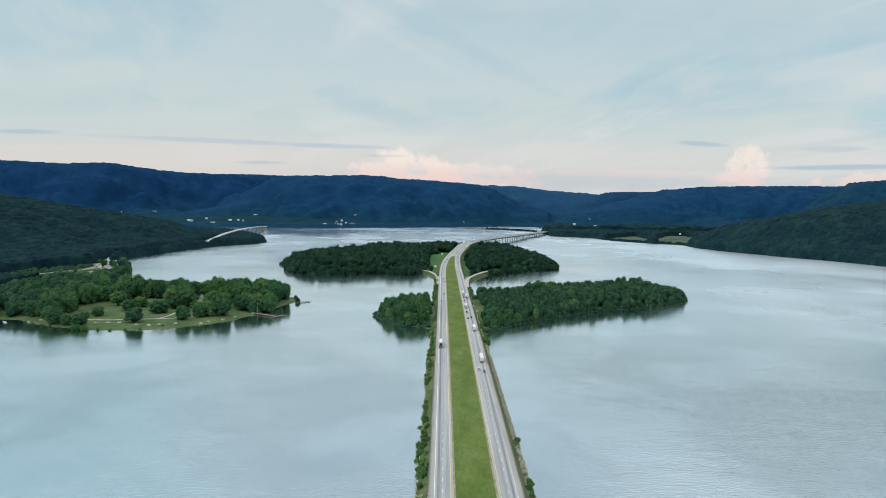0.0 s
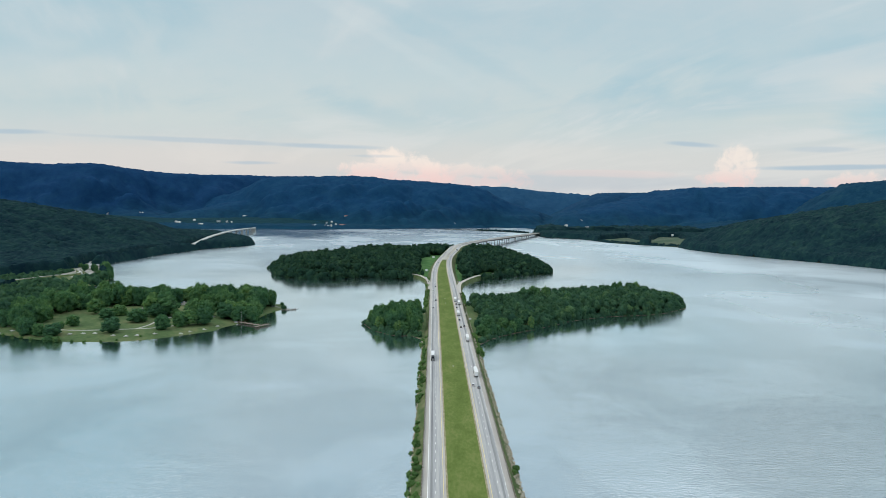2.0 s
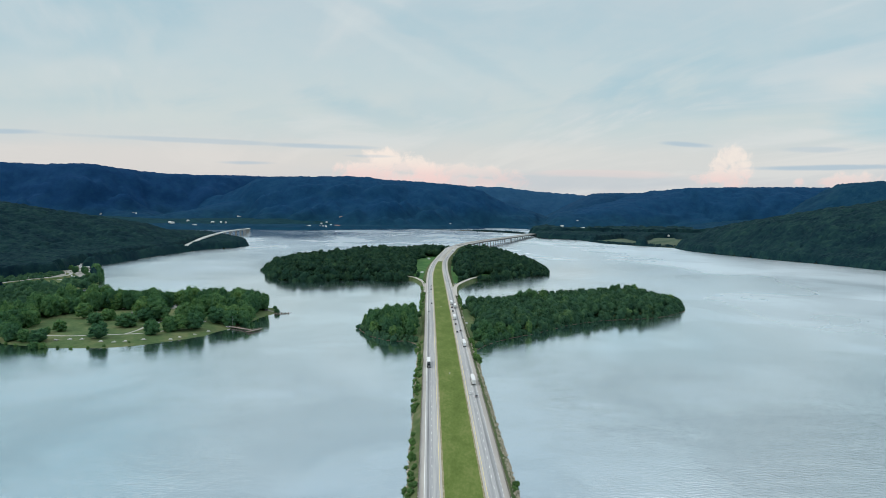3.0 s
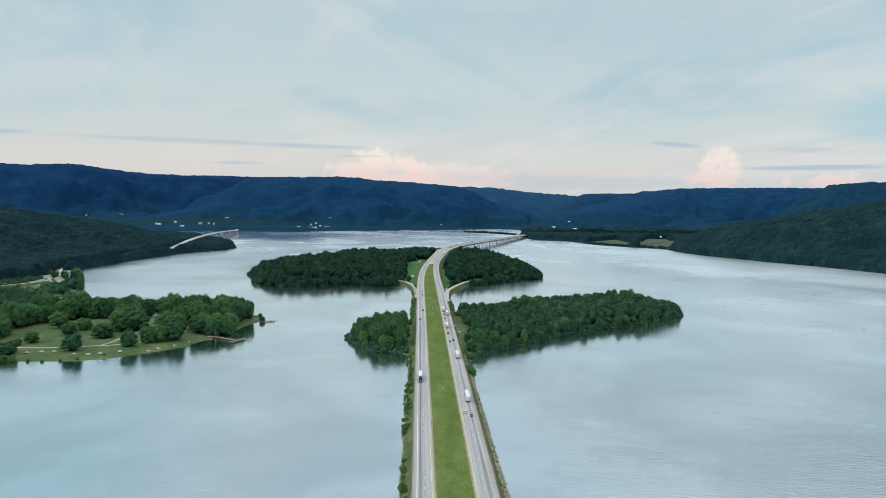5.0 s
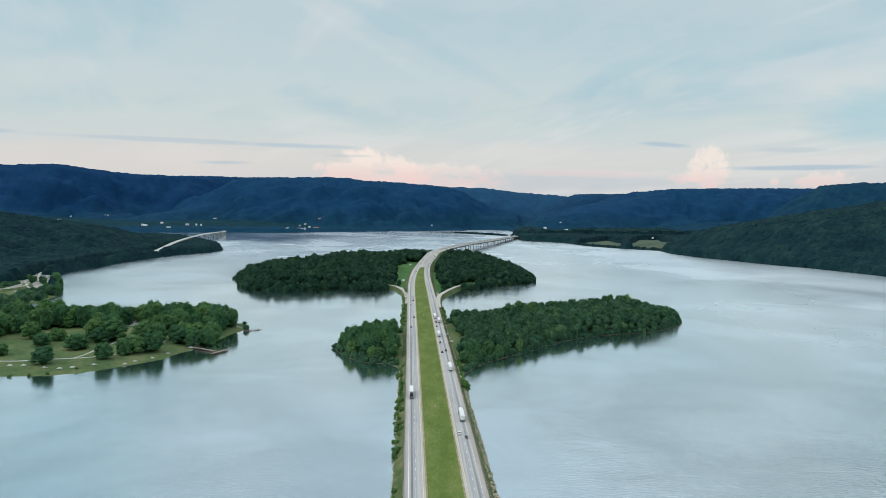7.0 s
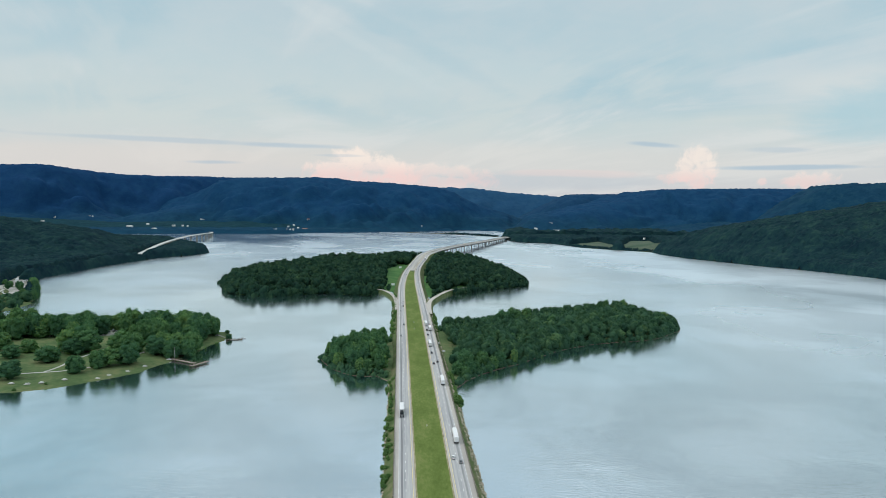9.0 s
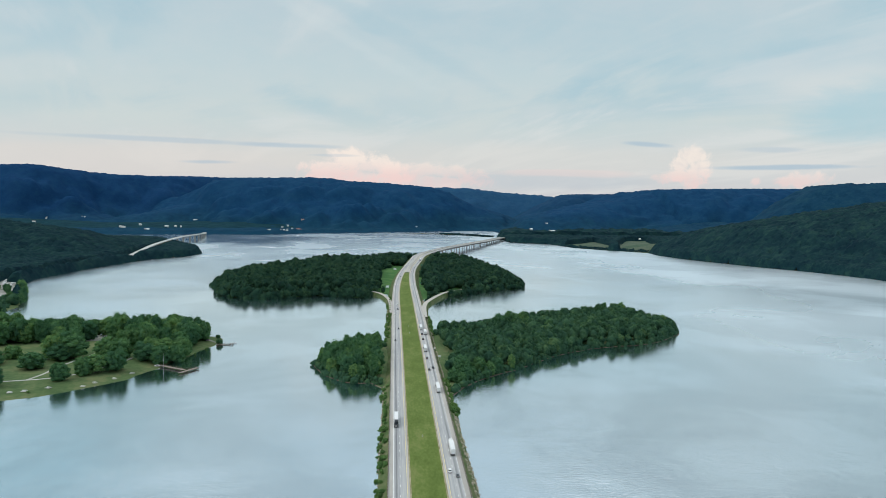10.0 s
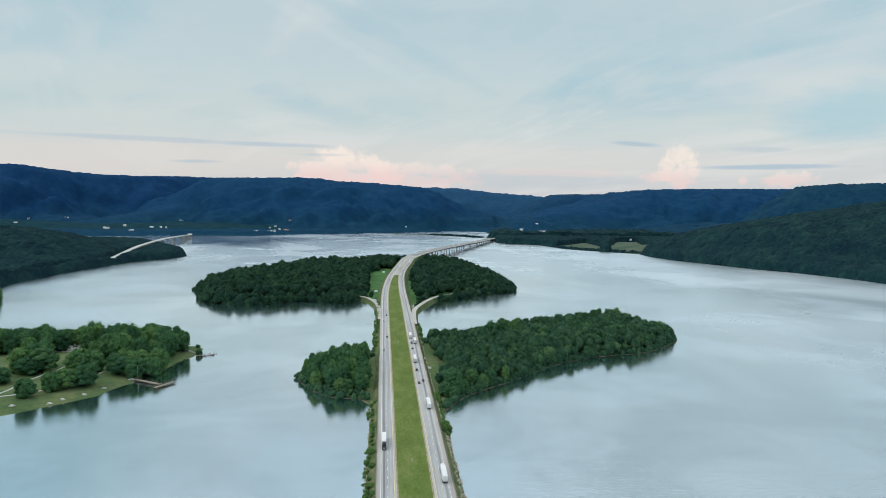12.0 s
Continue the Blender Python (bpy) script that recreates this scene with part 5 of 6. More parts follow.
# wooded spit and reed islands low in the far water
SPIT = coast([(20, 3420), (132, 3380), (246, 3294), (308, 3250), (375, 3160), (420, 3100), (440, 3120), (380, 3210), (300, 3300), (200, 3370), (60, 3440)], 20, 2, 12)
spit_land = Land(SPIT, 1.5, 8)
tagged(link_mesh("ground_spit", mesh_np("ground_spit", *spit_land.sheet(8.0)), SOIL), "low dark spit in the far lake", "land", kind="structure")
q = spread(SPIT, 11, 72, lambda a: a[:, 0] > 210, 1.0)
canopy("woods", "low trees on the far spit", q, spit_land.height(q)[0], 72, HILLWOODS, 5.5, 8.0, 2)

# ---------------------------------------------------------------- bank: rubble and shrubs
def bank_point(line, side, y, down):
    x, z = np.interp(y, line[:, 1], line[:, 0]), np.interp(y, line[:, 1], line[:, 2])
    return x + side * (6.7 + down * (z + 1.0) * 1.15), z - 0.12 - down * (z + 0.85)


def shrub(seed, label):
    t = empty("shrub", label, "shrub")
    r = np.random.RandomState(seed)
    pieces = [lump(ICO1, r, (r.uniform(-0.9, 0.9), r.uniform(-0.9, 0.9), r.uniform(0.3, 1.5)), np.array((0.8, 0.8, 0.75)) * r.uniform(0.7, 1.2), 0.25) for _ in range(7)]
    pieces.append(leaf_sprays(r, np.array([v.mean(0) for v, _ in pieces]), np.full((7, 3), 0.8), 260, 0.26))
    link_mesh("foliage", mesh_np("foliage", *join(pieces)), BUSHLEAF, t)
    bm = bmesh.new()
    for a in range(3):
        rod(bm, (0, 0, -0.3), (math.cos(a * 2.1) * 0.6, math.sin(a * 2.1) * 0.6, 1.2), 0.06, 0.03, 5)
    part("stems", bm, BARK, t)
    return t


SHRUBS = [shrub(s, "leafy green shrub on the causeway bank") for s in (81, 82, 83)]
r = np.random.RandomState(84)
spots = []
for y in np.arange(190, 1180, 3.1):
    if 845 > y > 672 or r.rand() < 0.22 + 0.35 * (math.sin(y / 31.0) > 0.55) + 0.45 * (y < 262):
        continue
    spots.append((WEST, -1, y + r.uniform(-2, 2), r.uniform(0.25, 0.95), r.uniform(0.65, 1.5)))
for y0, y1, gap in ((232, 262, 4), (285, 300, 6), (345, 360, 8), (600, 690, 4.0), (880, 1000, 6.5)):
    for y in np.arange(y0, y1, gap):
        spots.append((EAST, 1, y + r.uniform(-2, 2), r.uniform(0.4, 0.95), r.uniform(0.8, 1.7)))
for i, (line, side, y, down, s) in enumerate(spots):
    x, z = bank_point(line, side, y, down)
    m = pose(x, y, z - 0.1, 0, 0, r.uniform(0, 360)) @ Matrix.Diagonal((s, s * r.uniform(0.9, 1.3), s * r.uniform(0.8, 1.2), 1))
    t = copy_thing(SHRUBS[i % 3], m) if i > 2 else SHRUBS[i]
    t.matrix_basis = m
    tagged(t, group="shrubs on the causeway banks")


for i, (x, y) in enumerate([(-420, 676), (-408, 668), (-396, 662), (-384, 656), (-372, 650), (-340, 642), (-330, 642), (-318, 642), (-305, 645), (-292, 649), (-276, 662), (-198, 778), (-192, 795), (-188, 820), (-184, 850)]):
    m = pose(x, y, max(0.2, float(left_land.height([(x, y)])[0][0])) - 0.1, 0, 0, 50 * i) @ Matrix.Diagonal((1.0 + 0.4 * math.sin(i * 3.1), 1.0 + 0.4 * math.sin(i * 3.1), 0.9, 1))
    t = copy_thing(SHRUBS[i % 3], m)
    t.matrix_basis = m
    tagged(t, "small green shrub at the edge of the park lawn", group="shrubs on the park shore")


# ---------------------------------------------------------------- vehicles
def wheel(parent, at, radius=0.34, width=0.24):
    t = part("wheel", rod(bmesh.new(), (-width / 2, 0, 0), (width / 2, 0, 0), radius, sides=14), RUBBER, parent)
    t.location = at
    part("rim", rod(bmesh.new(), (-width / 2 - 0.01, 0, 0), (width / 2 + 0.01, 0, 0), radius * 0.58, sides=10), CHROME, t)


def car(paint, label, tall=0.0):
    c = empty("car", label, "car", group="cars on the highway")
    bm = bmesh.new()
    box(bm, (1.82, 4.6, 0.62), (0, 0, 0.68 + tall * 0.3), None, 0.14)
    part("body", bm, paint, c)
    part("cabin", box(bmesh.new(), (1.62, 2.5 + tall, 0.58 + tall * 0.3), (0, -0.25, 1.24 + tall * 0.5), None, 0.05, 0.82), GLASS, c, "dark glazed cabin")
    part("roof", box(bmesh.new(), (1.32, 2.0 + tall * 0.8, 0.06), (0, -0.25, 1.55 + tall * 0.66), None, 0.02), paint, c)
    for x in (-0.8, 0.8):
        for y in (-1.4, 1.4):
            wheel(c, (x, y, 0.34))
        part("headlight", fresh(((0.34, 0.06, 0.16), (x * 0.8, 2.3, 0.75))), PAINT_W, c)
        part("tail_light", fresh(((0.3, 0.06, 0.18), (x * 0.82, -2.3, 0.8))), PAINT_R, c)
    return c


def truck(cab_paint, label):
    c = empty("semi_truck", label, "truck", group="trucks on the highway")
    part("trailer", box(bmesh.new(), (2.6, 15.8, 2.85), (0, -4.0, 2.68), None, 0.05), PAINT_W, c, "long white box trailer")
    part("chassis", fresh(((1.0, 21.0, 0.25), (0, -1.5, 1.0))), PAINT_D, c)
    part("cab", box(bmesh.new(), (2.45, 2.6, 2.5), (0, 6.0, 2.05), None, 0.18, 0.94), cab_paint, c)
    part("hood", box(bmesh.new(), (2.1, 2.2, 1.25), (0, 8.2, 1.35), None, 0.2), cab_paint, c)
    part("windscreen", box(bmesh.new(), (2.15, 0.1, 0.8), (0, 7.28, 2.5), None, 0.03), GLASS, c)
    part("fairing", box(bmesh.new(), (2.3, 1.9, 0.75), (0, 5.7, 3.6), None, 0.25, 0.85), cab_paint, c)
    part("grille", fresh(((1.3, 0.08, 0.8), (0, 9.3, 1.3))), CHROME, c)
    for y in (8.4, 4.2, 3.0, -9.2, -10.5):
        for x in (-1.08, 1.08):
            wheel(c, (x, y, 0.52), 0.52, 0.5)
    return c


def lane(line, side, y):
    z = np.interp(y, line[:, 1], line[:, 2])
    return np.interp(y, line[:, 1], line[:, 0]) + side * 1.83, y, z + 0.035


CARS = {k: car(m, f"{w} passing along the highway", t) for k, m, w, t in (("w", PAINT_W, "white car", 0.0), ("d", PAINT_D, "dark car", 0.0), ("g", PAINT_G, "silver-grey car", 0.0), ("s", PAINT_D, "dark tall utility car", 0.6), ("r", PAINT_R, "red car", 0.0), ("b", PAINT_B, "blue car", 0.3))}
TRUCKS = {k: truck(m, f"articulated truck with a {w} cab and white trailer") for k, m, w in (("d", PAINT_D, "dark"), ("w", PAINT_W, "white"), ("r", PAINT_R, "red"))}
taken = set()
for k, line, side, y, way in [("td", WEST, -1, 575, 180), ("g", WEST, -1, 840, 180), ("d", WEST, 1, 905, 180), ("w", WEST, -1, 1003, 180), ("d", WEST, 1, 1045, 180), ("w", WEST, 1, 1085, 180), ("w", WEST, -1, 1380, 180), ("d", WEST, 1, 1420, 180), ("g", WEST, -1, 1640, 180),
                              ("tw", EAST, -1, 908, 0), ("tr", EAST, 1, 880, 0), ("s", EAST, -1, 872, 0), ("d", EAST, -1, 845, 0), ("tw", EAST, -1, 797, 0), ("s", EAST, -1, 757, 0), ("d", EAST, -1, 715, 0), ("d", EAST, 1, 722, 0), ("tw", EAST, 1, 656, 0),
                              ("tw", EAST, 1, 528, 0), ("w", EAST, -1, 494, 0), ("g", EAST, 1, 488, 0), ("w", EAST, -1, 1500, 0), ("b", EAST, 1, 1560, 0), ("tw", EAST, 1, 1700, 0), ("w", EAST, -1, 2150, 0), ("d", WEST, 1, 2300, 180), ("w", WEST, -1, 2050, 180)]:
    src = TRUCKS[k[1]] if k[0] == "t" and len(k) == 2 else CARS[k]
    x, yy, z = lane(line, side, y)
    ax, ay, _ = lane(line, side, y + 4)
    m = pose(x, yy, z, 0, 0, way + math.degrees(math.atan2(-(ax - x), 4)))
    if src in taken:
        copy_thing(src, m)
    else:
        taken.add(src)
        src.matrix_basis = m


# ---------------------------------------------------------------- signs
def sign(x, y, z, w, h, face, label, turn=0.0, foot=2.2):
    s = empty("road_sign", label, "sign", (x, y, z), turn)
    part("panel", box(bmesh.new(), (w, 0.12, h), (0, 0, foot + h / 2), None, 0.03), face, s)
    for a in (-w * 0.3, w * 0.3):
        part("post", fresh(((0.18, 0.18, foot + h * 0.9 + 0.8), (a, 0.18, (foot + h * 0.9) / 2 - 0.4))), GALV, s)
    if face is SIGN_GREEN:
        for k in range(2):
            part("lettering_bar", fresh(((w * 0.7, 0.02, h * 0.12), (0, -0.075, foot + h * (0.35 + 0.3 * k)))), WHITE, s)


sign(-14, 1262, 4.7, 5.2, 3.2, SIGN_BACK, "bare metal back of a large road sign on the clearing")
sign(-2, 1535, 7.4, 5.5, 3.2, SIGN_BACK, "bare metal back of a large road sign by the highway", -6)
sign(45, 1313, 5.2, 4.8, 3.2, SIGN_GREEN, "green highway sign with two white lines of writing")
sign(56, 1608, 9.0, 4.2, 2.8, SIGN_GREEN, "green highway sign by the bend", -12)
sign(40, 764, 2.3, 2.6, 1.7, SIGN_BACK, "small pale sign on the grassy verge")
sign(37.3, 800, 3.0, 1.1, 1.3, SIGN_BACK, "small pale roadside sign on a post", 0, 1.8)
for x, y in ((15.5, 550), (14.4, 882), (14.6, 922)):
    mk = empty("marker_post", "short white marker post in the grass median", "marker", (x, y, 4.0), group="median markers")
    part("stake", box(bmesh.new(), (0.45, 0.12, 1.5), (0, 0, 0.7), None, 0.04, 0.9), PAINT_W, mk)
    part("reflector", fresh(((0.24, 0.03, 0.2), (0, -0.07, 1.2))), YELLOW, mk)


# ---------------------------------------------------------------- park
def ground_at(x, y, land=left_land):
    return float(land.height([(x, y)])[0][0])


def path(name, pts, width, mat, label):
    line2 = curve_through([(a, b) for a, b in pts], 6.0)
    line = np.c_[line2, left_land.height(line2)[0] + 0.12]
    strip(name, line, [(-width / 2, -0.3), (-width / 2, 0.05), (width / 2, 0.05), (width / 2, -0.3)], mat, label=label, category="path", kind="structure")


path("pavement_shore_path", [(-372, 682), (-334, 682), (-308, 690), (-280, 698), (-264, 709), (-249, 734), (-241, 770)], 2.4, CONCRETE, "pale footpath along the park lawn")
path("pavement_link_path", [(-294, 695), (-290, 715), (-290, 738), (-286, 756), (-281, 790), (-290, 840)], 2.2, CONCRETE, "pale footpath joining the shore path")
fill = curve_through(PARKROAD, 6.0)
# lifted up to 3 m to show over the trees from the camera
fill = np.c_[fill, left_land.height(fill)[0] + 0.2 + 3.0 * smooth((fill[:, 1] - 960) / 50) * smooth((1230 - fill[:, 1]) / 60)]
tagged(strip("ground_park_fill", fill, [(-9.5, -3.6), (-4.0, -0.1), (4.0, -0.1), (9.5, -3.6)], ROUGH, closed=False), "grassy bank of the park road", "embankment", kind="structure")
strip("road_park", fill, [(-2.4, -0.2), (-2.3, 0.05), (2.3, 0.05), (2.4, -0.2)], GRAVEL, label="pale park road along the shore, lifted to show from the camera", category="path", kind="structure", closed=False)
path("road_tip", [(-300, 880), (-260, 870), (-225, 865), (-200, 858), (-188, 850)], 5.0, GRAVEL, "pale track to the landing")


def picnic_table():
    t = empty("picnic_table", "pale picnic table with benches under a small canopy on the lawn", "table", group="picnic tables on the lawn")
    part("tabletop", box(bmesh.new(), (2.4, 0.9, 0.08), (0, 0, 0.78), None, 0.02), PAINT_W, t)
    for y in (-0.8, 0.8):
        part("bench", box(bmesh.new(), (2.4, 0.35, 0.07), (0, y, 0.46), None, 0.02), PAINT_W, t)
    for x in (-0.9, 0.9):
        part("leg", fresh(((0.1, 1.5, 0.1), (x, 0, 0.42)), ((0.1, 0.1, 0.8), (x, 0, 0.38))), GALV, t)
    part("slab", box(bmesh.new(), (4.2, 3.2, 0.14), (0, 0, 0.0), None, 0.02), CONCRETE, t)
    return t


TABLE = picnic_table()
for i, (x, y) in enumerate([(-332, 667), (-321, 667), (-301, 661), (-289, 661), (-280, 664), (-267, 673), (-246, 683), (-241, 692), (-231, 705), (-223, 722), (-343, 664), (-356, 668), (-418, 678), (-408, 682), (-425, 702)]):
    m = pose(x, y, ground_at(x, y) + 0.1, 0, 0, 20 * math.sin(i * 2.3))
    if i:
        copy_thing(TABLE, m)
    else:
        TABLE.matrix_basis = m


def jetty(name, label, runs, width, level):
    d = empty(name, label, "pier")
    for a, b in runs:
        a, b = Vector((*a, level)), Vector((*b, level))
        way = (b - a).normalized()
        turn = Matrix.Translation(a) @ way.to_track_quat("Y", "Z").to_matrix().to_4x4()
        n = int((b - a).length / 0.9)
        mesh = bpy.data.meshes.new("plank")
        bm = fresh(((width, 0.8, 0.1), (0, 0, 0)))
        bm.to_mesh(mesh)
        bm.free()
        mesh.materials.append(PLANK)
        for i in range(n):
            ob = new("plank", mesh)
            ob.parent = d
            ob.matrix_basis = turn @ pose(0, 0.45 + i * 0.9, 0)
        for s in (-width / 2 + 0.15, width / 2 - 0.15):
            part("beam", box(bmesh.new(), (0.2, (b - a).length, 0.3), (s, (b - a).length / 2, -0.2), turn), POST, d)
            part("rail", box(bmesh.new(), (0.1, (b - a).length, 0.1), (s, (b - a).length / 2, 1.05), turn), POST, d)
            for i in range(int((b - a).length / 4) + 1):
                q = turn @ Vector((s, min(i * 4.0 + 0.2, (b - a).length), 0))
                part("pile", rod(bmesh.new(), (q.x, q.y, -2.0), (q.x, q.y, level + 1.1), 0.16, sides=7), POST, d)


jetty("fishing_pier", "weathered wooden fishing pier with a cross head", [((-210, 750), (-182, 732)), ((-184, 722), (-174, 741))], 3.4, 1.3)
jetty("boat_dock", "short pale boat dock on piles", [((-183, 838), (-167, 843))], 2.0, 0.7)


def flagpole(x, y):
    f = empty("flagpole", "tall bare white flagpole beside the pier", "pole", (x, y, ground_at(x, y)))
    part("pole", rod(bmesh.new(), (0, 0, -0.5), (0, 0, 12), 0.16, 0.08), PAINT_W, f)
    part("base", box(bmesh.new(), (1.4, 1.4, 0.5), (0, 0, 0.15), None, 0.05), CONCRETE, f)
    part("finial", lumpy_ball(0.2, (0, 0, 12.1)), CHROME, f)


def lumpy_ball(r0, at):
    bm = bmesh.new()
    bmesh.ops.create_uvsphere(bm, u_segments=8, v_segments=6, radius=r0, matrix=Matrix.Translation(at))
    return bm


flagpole(-206.5, 750)


def gable(w, d, h, rise, over=0.4):
    """Roof of two slopes with thickness, ridge along x."""
    bm = bmesh.new()
    prof = [(-d / 2 - over, h - over * 0.4), (0, h + rise), (d / 2 + over, h - over * 0.4), (d / 2 + over, h - over * 0.4 + 0.25), (0, h + rise + 0.3), (-d / 2 - over, h - over * 0.4 + 0.25)]
    ends = [[bm.verts.new((x, y, z)) for y, z in prof] for x in (-w / 2 - over, w / 2 + over)]
    bm.faces.new(ends[0])
    bm.faces.new(ends[1][::-1])
    for i in range(6):
        bm.faces.new((ends[0][i], ends[1][i], ends[1][(i + 1) % 6], ends[0][(i + 1) % 6]))
    bmesh.ops.recalc_face_normals(bm, faces=bm.faces)
    return bm


def house(x, y, z, w, d, h, turn, label, wall=SIDING, roof=ROOF, rise=2.2, group="", name="house"):
    b = empty(name, label, "building", (x, y, z), turn, group)
    bm = bmesh.new()
    base = [(-w / 2, -d / 2), (w / 2, -d / 2), (w / 2, d / 2), (-w / 2, d / 2)]
    lo, hi = [bm.verts.new((a, c, -1.5)) for a, c in base], [bm.verts.new((a, c, h)) for a, c in base]
    g = [bm.verts.new((s * w / 2, 0, h + rise)) for s in (-1, 1)]
    for i in range(4):
        bm.faces.new((lo[i], lo[(i + 1) % 4], hi[(i + 1) % 4], hi[i]))
    bm.faces.new((hi[3], hi[0], g[0]))
    bm.faces.new((hi[1], hi[2], g[1]))
    part("wall", bm, wall, b)
    part("roof", gable(w, d, h, rise), roof, b)
    n = max(2, int(w / 4))
    for i in range(n):
        a = -w / 2 + (i + 0.5) * w / n
        win = part("window", fresh(((1.3, 0.12, 1.3), (a, -d / 2 - 0.03, h * 0.6))), PAINT_W, b)
        part("pane", fresh(((1.05, 0.1, 1.05), (a, -d / 2 - 0.06, h * 0.6))), GLASS, win)
    part("door", fresh(((1.0, 0.1, 2.1), (w * 0.06, -d / 2 - 0.04, 1.05))), PAINT_D, b)
    return b


for x, y, w, d, h, turn, label, wall, roof in ((-328, 800, 9, 6, 3, 12, "small blue-grey park building with a low roof", SIDING_B, ROOF), (-362, 846, 12, 6, 3, 5, "long pale park pavilion among trees", SIDING, ROOF),
                                               (-306, 905, 7, 4, 2.6, 0, "small pale shelter at the parking place", SIDING, ROOF)):
    house(x, y, ground_at(x, y), w, d, h, turn, label, wall, roof, 1.2, name="park_building")


def camper():
    c = empty("camper_trailer", "white camper trailer parked on gravel", "trailer", group="campers in the marina yard")
    part("body", box(bmesh.new(), (2.5, 7.5, 2.4), (0, 0, 1.9), None, 0.25), PAINT_W, c)
    part("window", fresh(((2.54, 1.6, 0.7), (0, 0.8, 2.2))), GLASS, c)
    part("drawbar", fresh(((0.3, 1.8, 0.15), (0, 4.4, 0.6))), POST, c)
    for x in (-1.1, 1.1):
        wheel(c, (x, -0.4, 0.36), 0.36)
    return c


CAMPER = camper()
r = np.random.RandomState(91)
for i, (x, y) in enumerate([(-600, 1240), (-612, 1250), (-622, 1262), (-634, 1268), (-628, 1284), (-640, 1296), (-650, 1310), (-660, 1330), (-642, 1322), (-668, 1350), (-600, 1180), (-588, 1160), (-575, 1145), (-606, 1120), (-630, 1115)]):
    m = pose(x, y, ground_at(x, y) + 0.15, 0, 0, r.uniform(0, 360))
    if i:
        copy_thing(CAMPER, m)
    else:
        CAMPER.matrix_basis = m
for i, (x, y) in enumerate([(-211, 748), (-308, 868), (-304, 874), (-300, 880), (-318, 858), (-312, 862), (-220, 872), (-196, 852)]):
    m = pose(x, y, ground_at(x, y) + 0.15, 0, 0, 70 + 10 * i)
    tagged(copy_thing(CARS["wdgrwb"[i % 6]], m), "parked car in the lakeside park", group="cars parked in the park")


def boat(x, y, turn):
    b = empty("motor_boat", "small white motor boat moored at the dock", "boat", (x, y, 0), turn)
    bm = bmesh.new()
    sec = [(-3.0, 1.0, 0.9), (0, 1.15, 0.95), (2.0, 0.75, 1.05), (3.2, 0.05, 1.2)]
    rows = [[bm.verts.new(v) for v in ((-w, yy, t), (-w * 0.75, yy, -0.2), (0, yy, -0.35), (w * 0.75, yy, -0.2), (w, yy, t))] for yy, w, t in sec]
    for a, c in zip(rows[:-1], rows[1:]):
        for i in range(4):
            bm.faces.new((a[i], a[i + 1], c[i + 1], c[i]))
        bm.faces.new((a[4], a[0], c[0], c[4]))
    bm.faces.new(rows[0])
    bmesh.ops.recalc_face_normals(bm, faces=bm.faces)
    part("hull", bm, PAINT_W, b)
    part("windscreen", box(bmesh.new(), (1.4, 0.2, 0.6), (0, 0.6, 1.25), None, 0.03), GLASS, b)
    part("engine", box(bmesh.new(), (0.5, 0.5, 0.9), (0, -3.1, 0.8), None, 0.1), PAINT_D, b)


boat(-168, 846.5, -70)
boat(-441, 676, 60)

# ---------------------------------------------------------------- far shore buildings
r = np.random.RandomState(95)
# foot of each building, length, height, and whether its roof is rust-red
TOWN = [(-1648, 3360, 38, 20, 6, 0), (-1735, 3648, 49, 12, 6, 0), (-1728, 3630, 46, 9, 6, 0), (-1547, 3608, 55, 12, 6, 0), (-1530, 3600, 54, 8, 6, 0), (-1216, 3264, 20, 22, 8, 0), (-1232, 3272, 21, 14, 8, 0), (-1179, 3368, 28, 16, 7, 0), (-1070, 3152, 14, 18, 9, 0), (-1082, 3160, 15, 12, 8, 0), (-1048, 3328, 23, 22, 7, 0),
        (-1010, 3336, 23, 12, 7, 0), (-985, 3330, 22, 10, 7, 0), (-1033, 3720, 41, 24, 8, 0), (-1018, 3716, 41, 12, 7, 0), (-664, 3568, 41, 10, 9, 0), (-563, 3224, 14, 14, 8, 0), (-575, 3236, 14, 9, 7, 0), (-490, 3240, 12, 13, 8, 0), (-505, 3250, 13, 11, 7, 0), (-520, 3262, 14, 9, 7, 0), (-549, 3480, 20, 11, 7, 0), (-530, 3528, 24, 12, 7, 0),
        (-498, 3300, 15, 12, 7, 0), (-480, 3330, 17, 12, 8, 0), (-451, 3320, 14, 24, 9, 1), (-436, 3310, 13, 14, 8, 1), (-463, 3568, 52, 22, 8, 1), (108, 3632, 22, 9, 7, 0), (697, 3240, 56, 16, 7, 0), (974, 2784, 13, 10, 6, 0)]
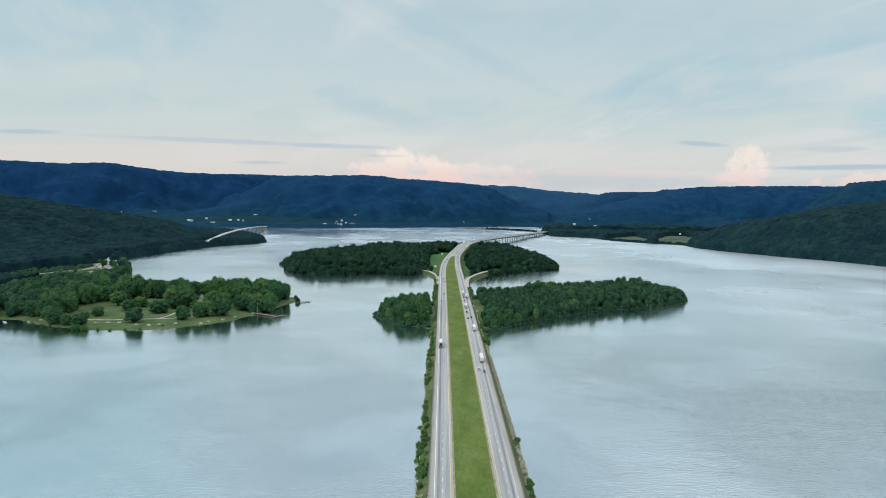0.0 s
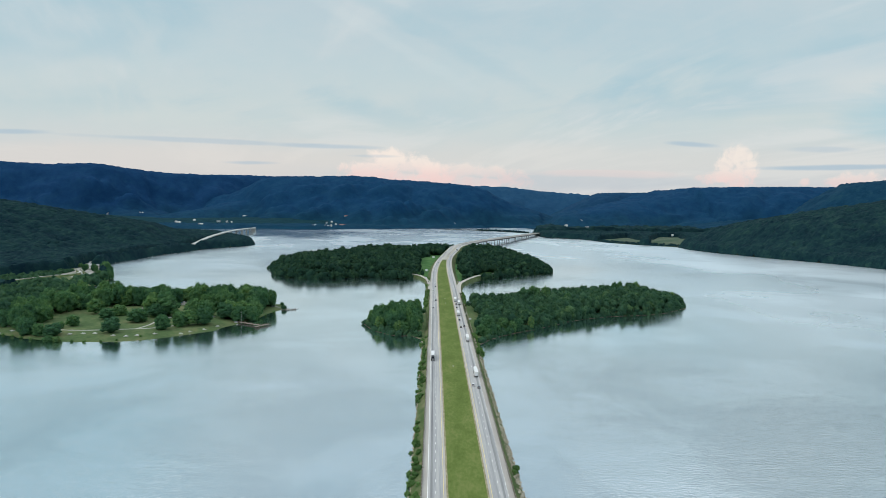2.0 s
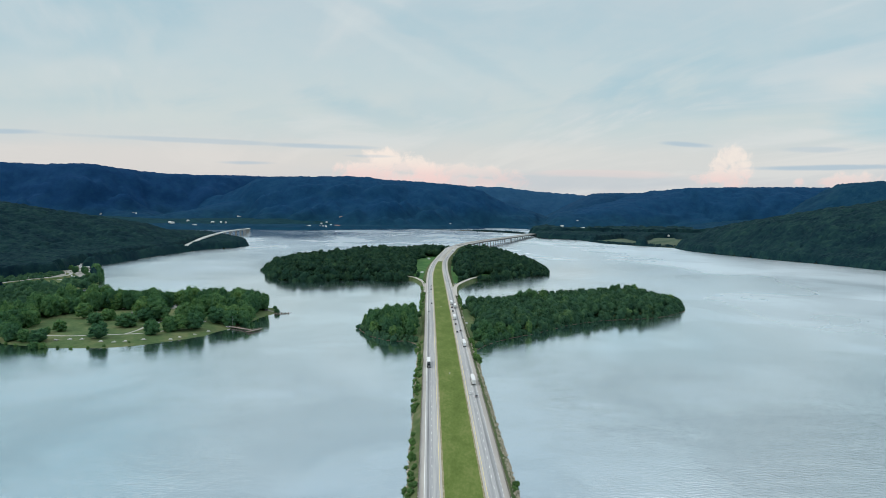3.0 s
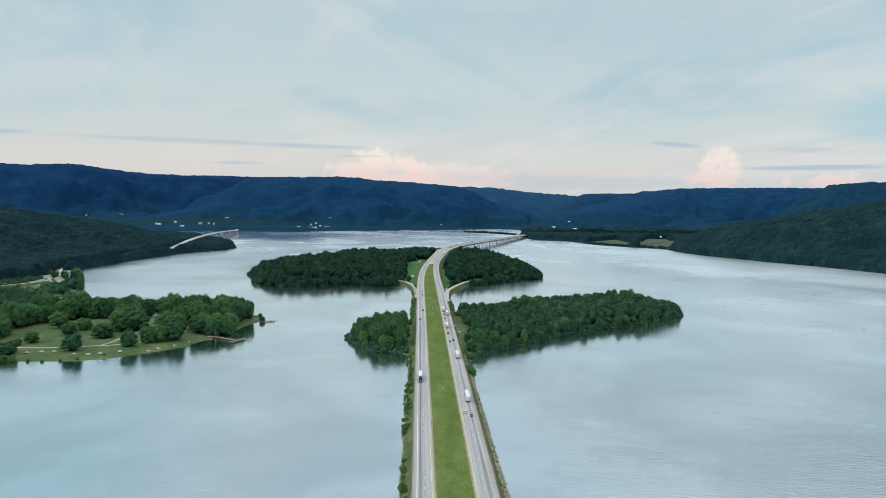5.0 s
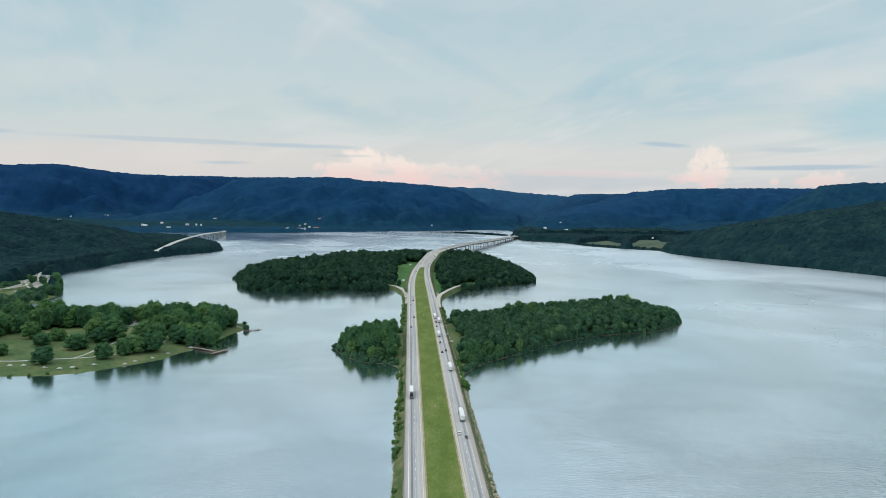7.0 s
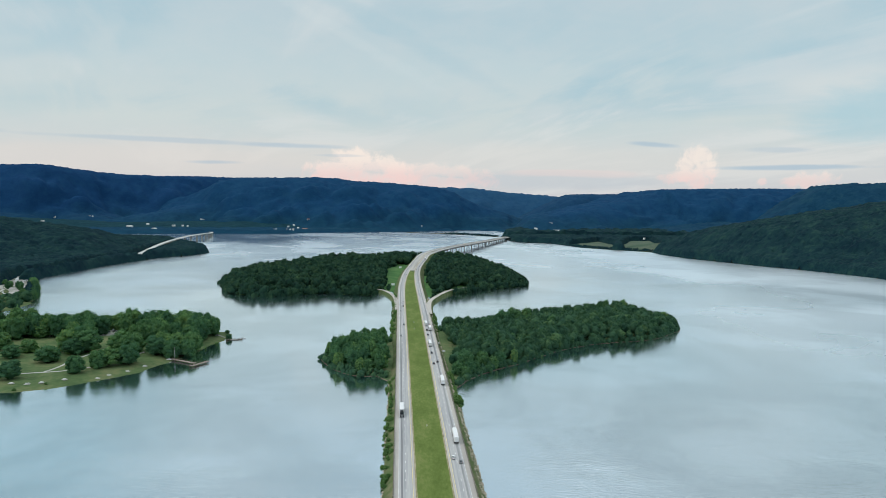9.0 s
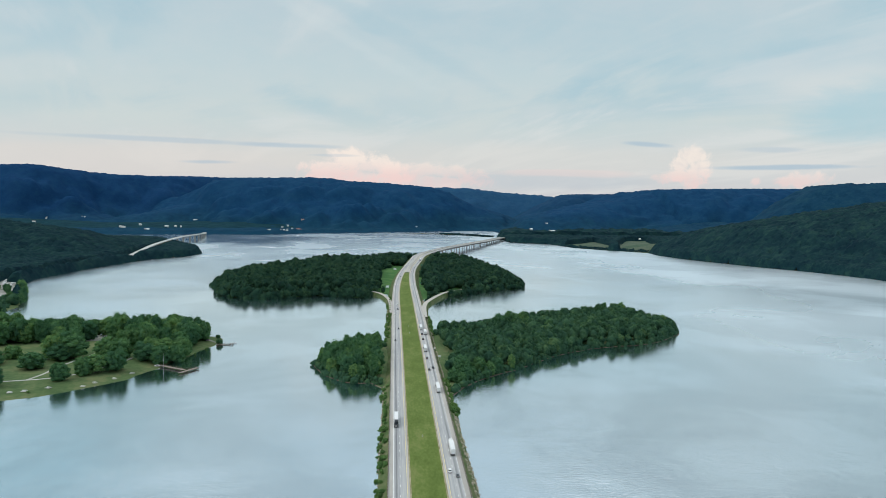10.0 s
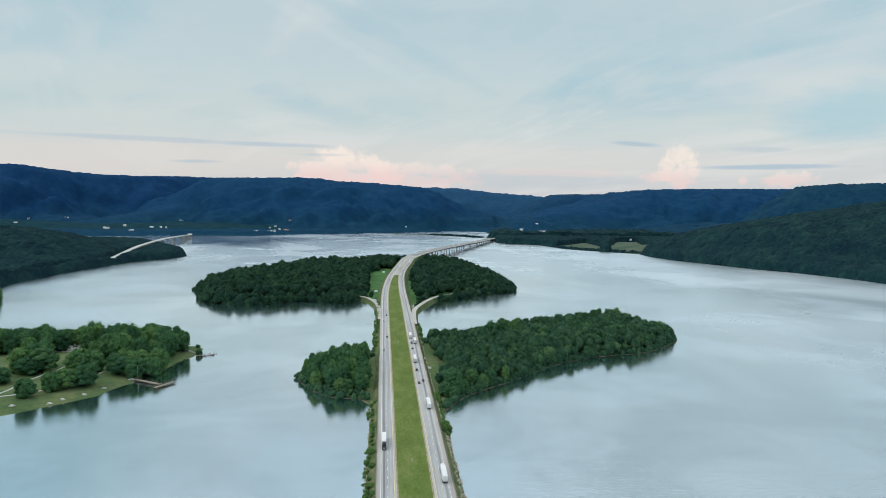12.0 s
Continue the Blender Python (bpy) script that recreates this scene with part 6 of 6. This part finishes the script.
for x, y, z, w, h, red in TOWN:
    house(x, y, z, w * 0.72, w * r.uniform(0.35, 0.5), h * 0.62, r.uniform(-25, 25), "distant rust-roofed building by the far shore" if red else "distant pale building by the far shore", SIDING_FAR if red else SIDING, ROOF_RED if red else (SIDING if r.rand() < 0.6 else ROOF), 1.4, "buildings of the far town")
for x, y, z, w, d, h, label in ((613, 3176, 22, 12, 12, 16, "pale square block above the far shore"), (718, 3168, 18, 52, 18, 12, "long low white building above the far shore")):
    house(x, y, z, w, d, h, 6, label, SIDING, SIDING, 1.5)

# ---------------------------------------------------------------- rubble of the bank, and the first trees' places
for src, (x, y), land, s in ((OAK, (-30, 745), islet_land, 0.8), (ELM, (-45, 760), islet_land, 0.8), (LIME, (-25, 770), islet_land, 0.85), (MAPLE, (110, 800), isle_r_land, 0.9), (ASH, (170, 880), isle_r_land, 0.85), (LOW, (75, 704), isle_r_land, 0.7)):
    src.matrix_basis = pose(x, y, ground_at(x, y, land) - 0.1) @ Matrix.Diagonal((s, s, s, 1))

r = np.random.RandomState(99)
rocks = []
for s in range(4):
    v, f = lump(ICO1, r, (0, 0, 0), (0.75, 0.6, 0.45), 0.3)
    rocks.append(mesh_np("rock", v, f))
    rocks[-1].materials.append(ROCK)
riprap = empty("riprap", "pale broken limestone blocks lining the causeway bank", "rocks")
for i in range(290):
    y = 205 + 215 * (i / 290) + r.uniform(-1, 1)
    x, z = bank_point(EAST, 1, y, r.uniform(0.3, 0.98))
    ob = new("rock", rocks[i % 4])
    ob.parent = riprap
    ob.matrix_basis = pose(x, y, z, r.uniform(0, 90), r.uniform(0, 90), r.uniform(0, 360)) @ Matrix.Diagonal((*(r.uniform(0.45, 1.15, 3)), 1))
pieces = []
for i in range(2600):
    side = 1 if r.rand() < 0.7 else -1
    y = r.uniform(190, 1150)
    x, z = bank_point(EAST if side > 0 else WEST, side, y, r.uniform(0.35, 1.0) if side > 0 else (r.uniform(0.75, 1.0) if y > 285 else r.uniform(0.2, 1.0)))
    pieces.append(lump(ICO1, r, (x, y, z), r.uniform(0.35, 0.8, 3), 0.3))
tagged(link_mesh("rubble", mesh_np("rubble", *join(pieces)), ROCKPILE), "pale limestone rubble along the causeway waterline", "rocks", kind="stuff")
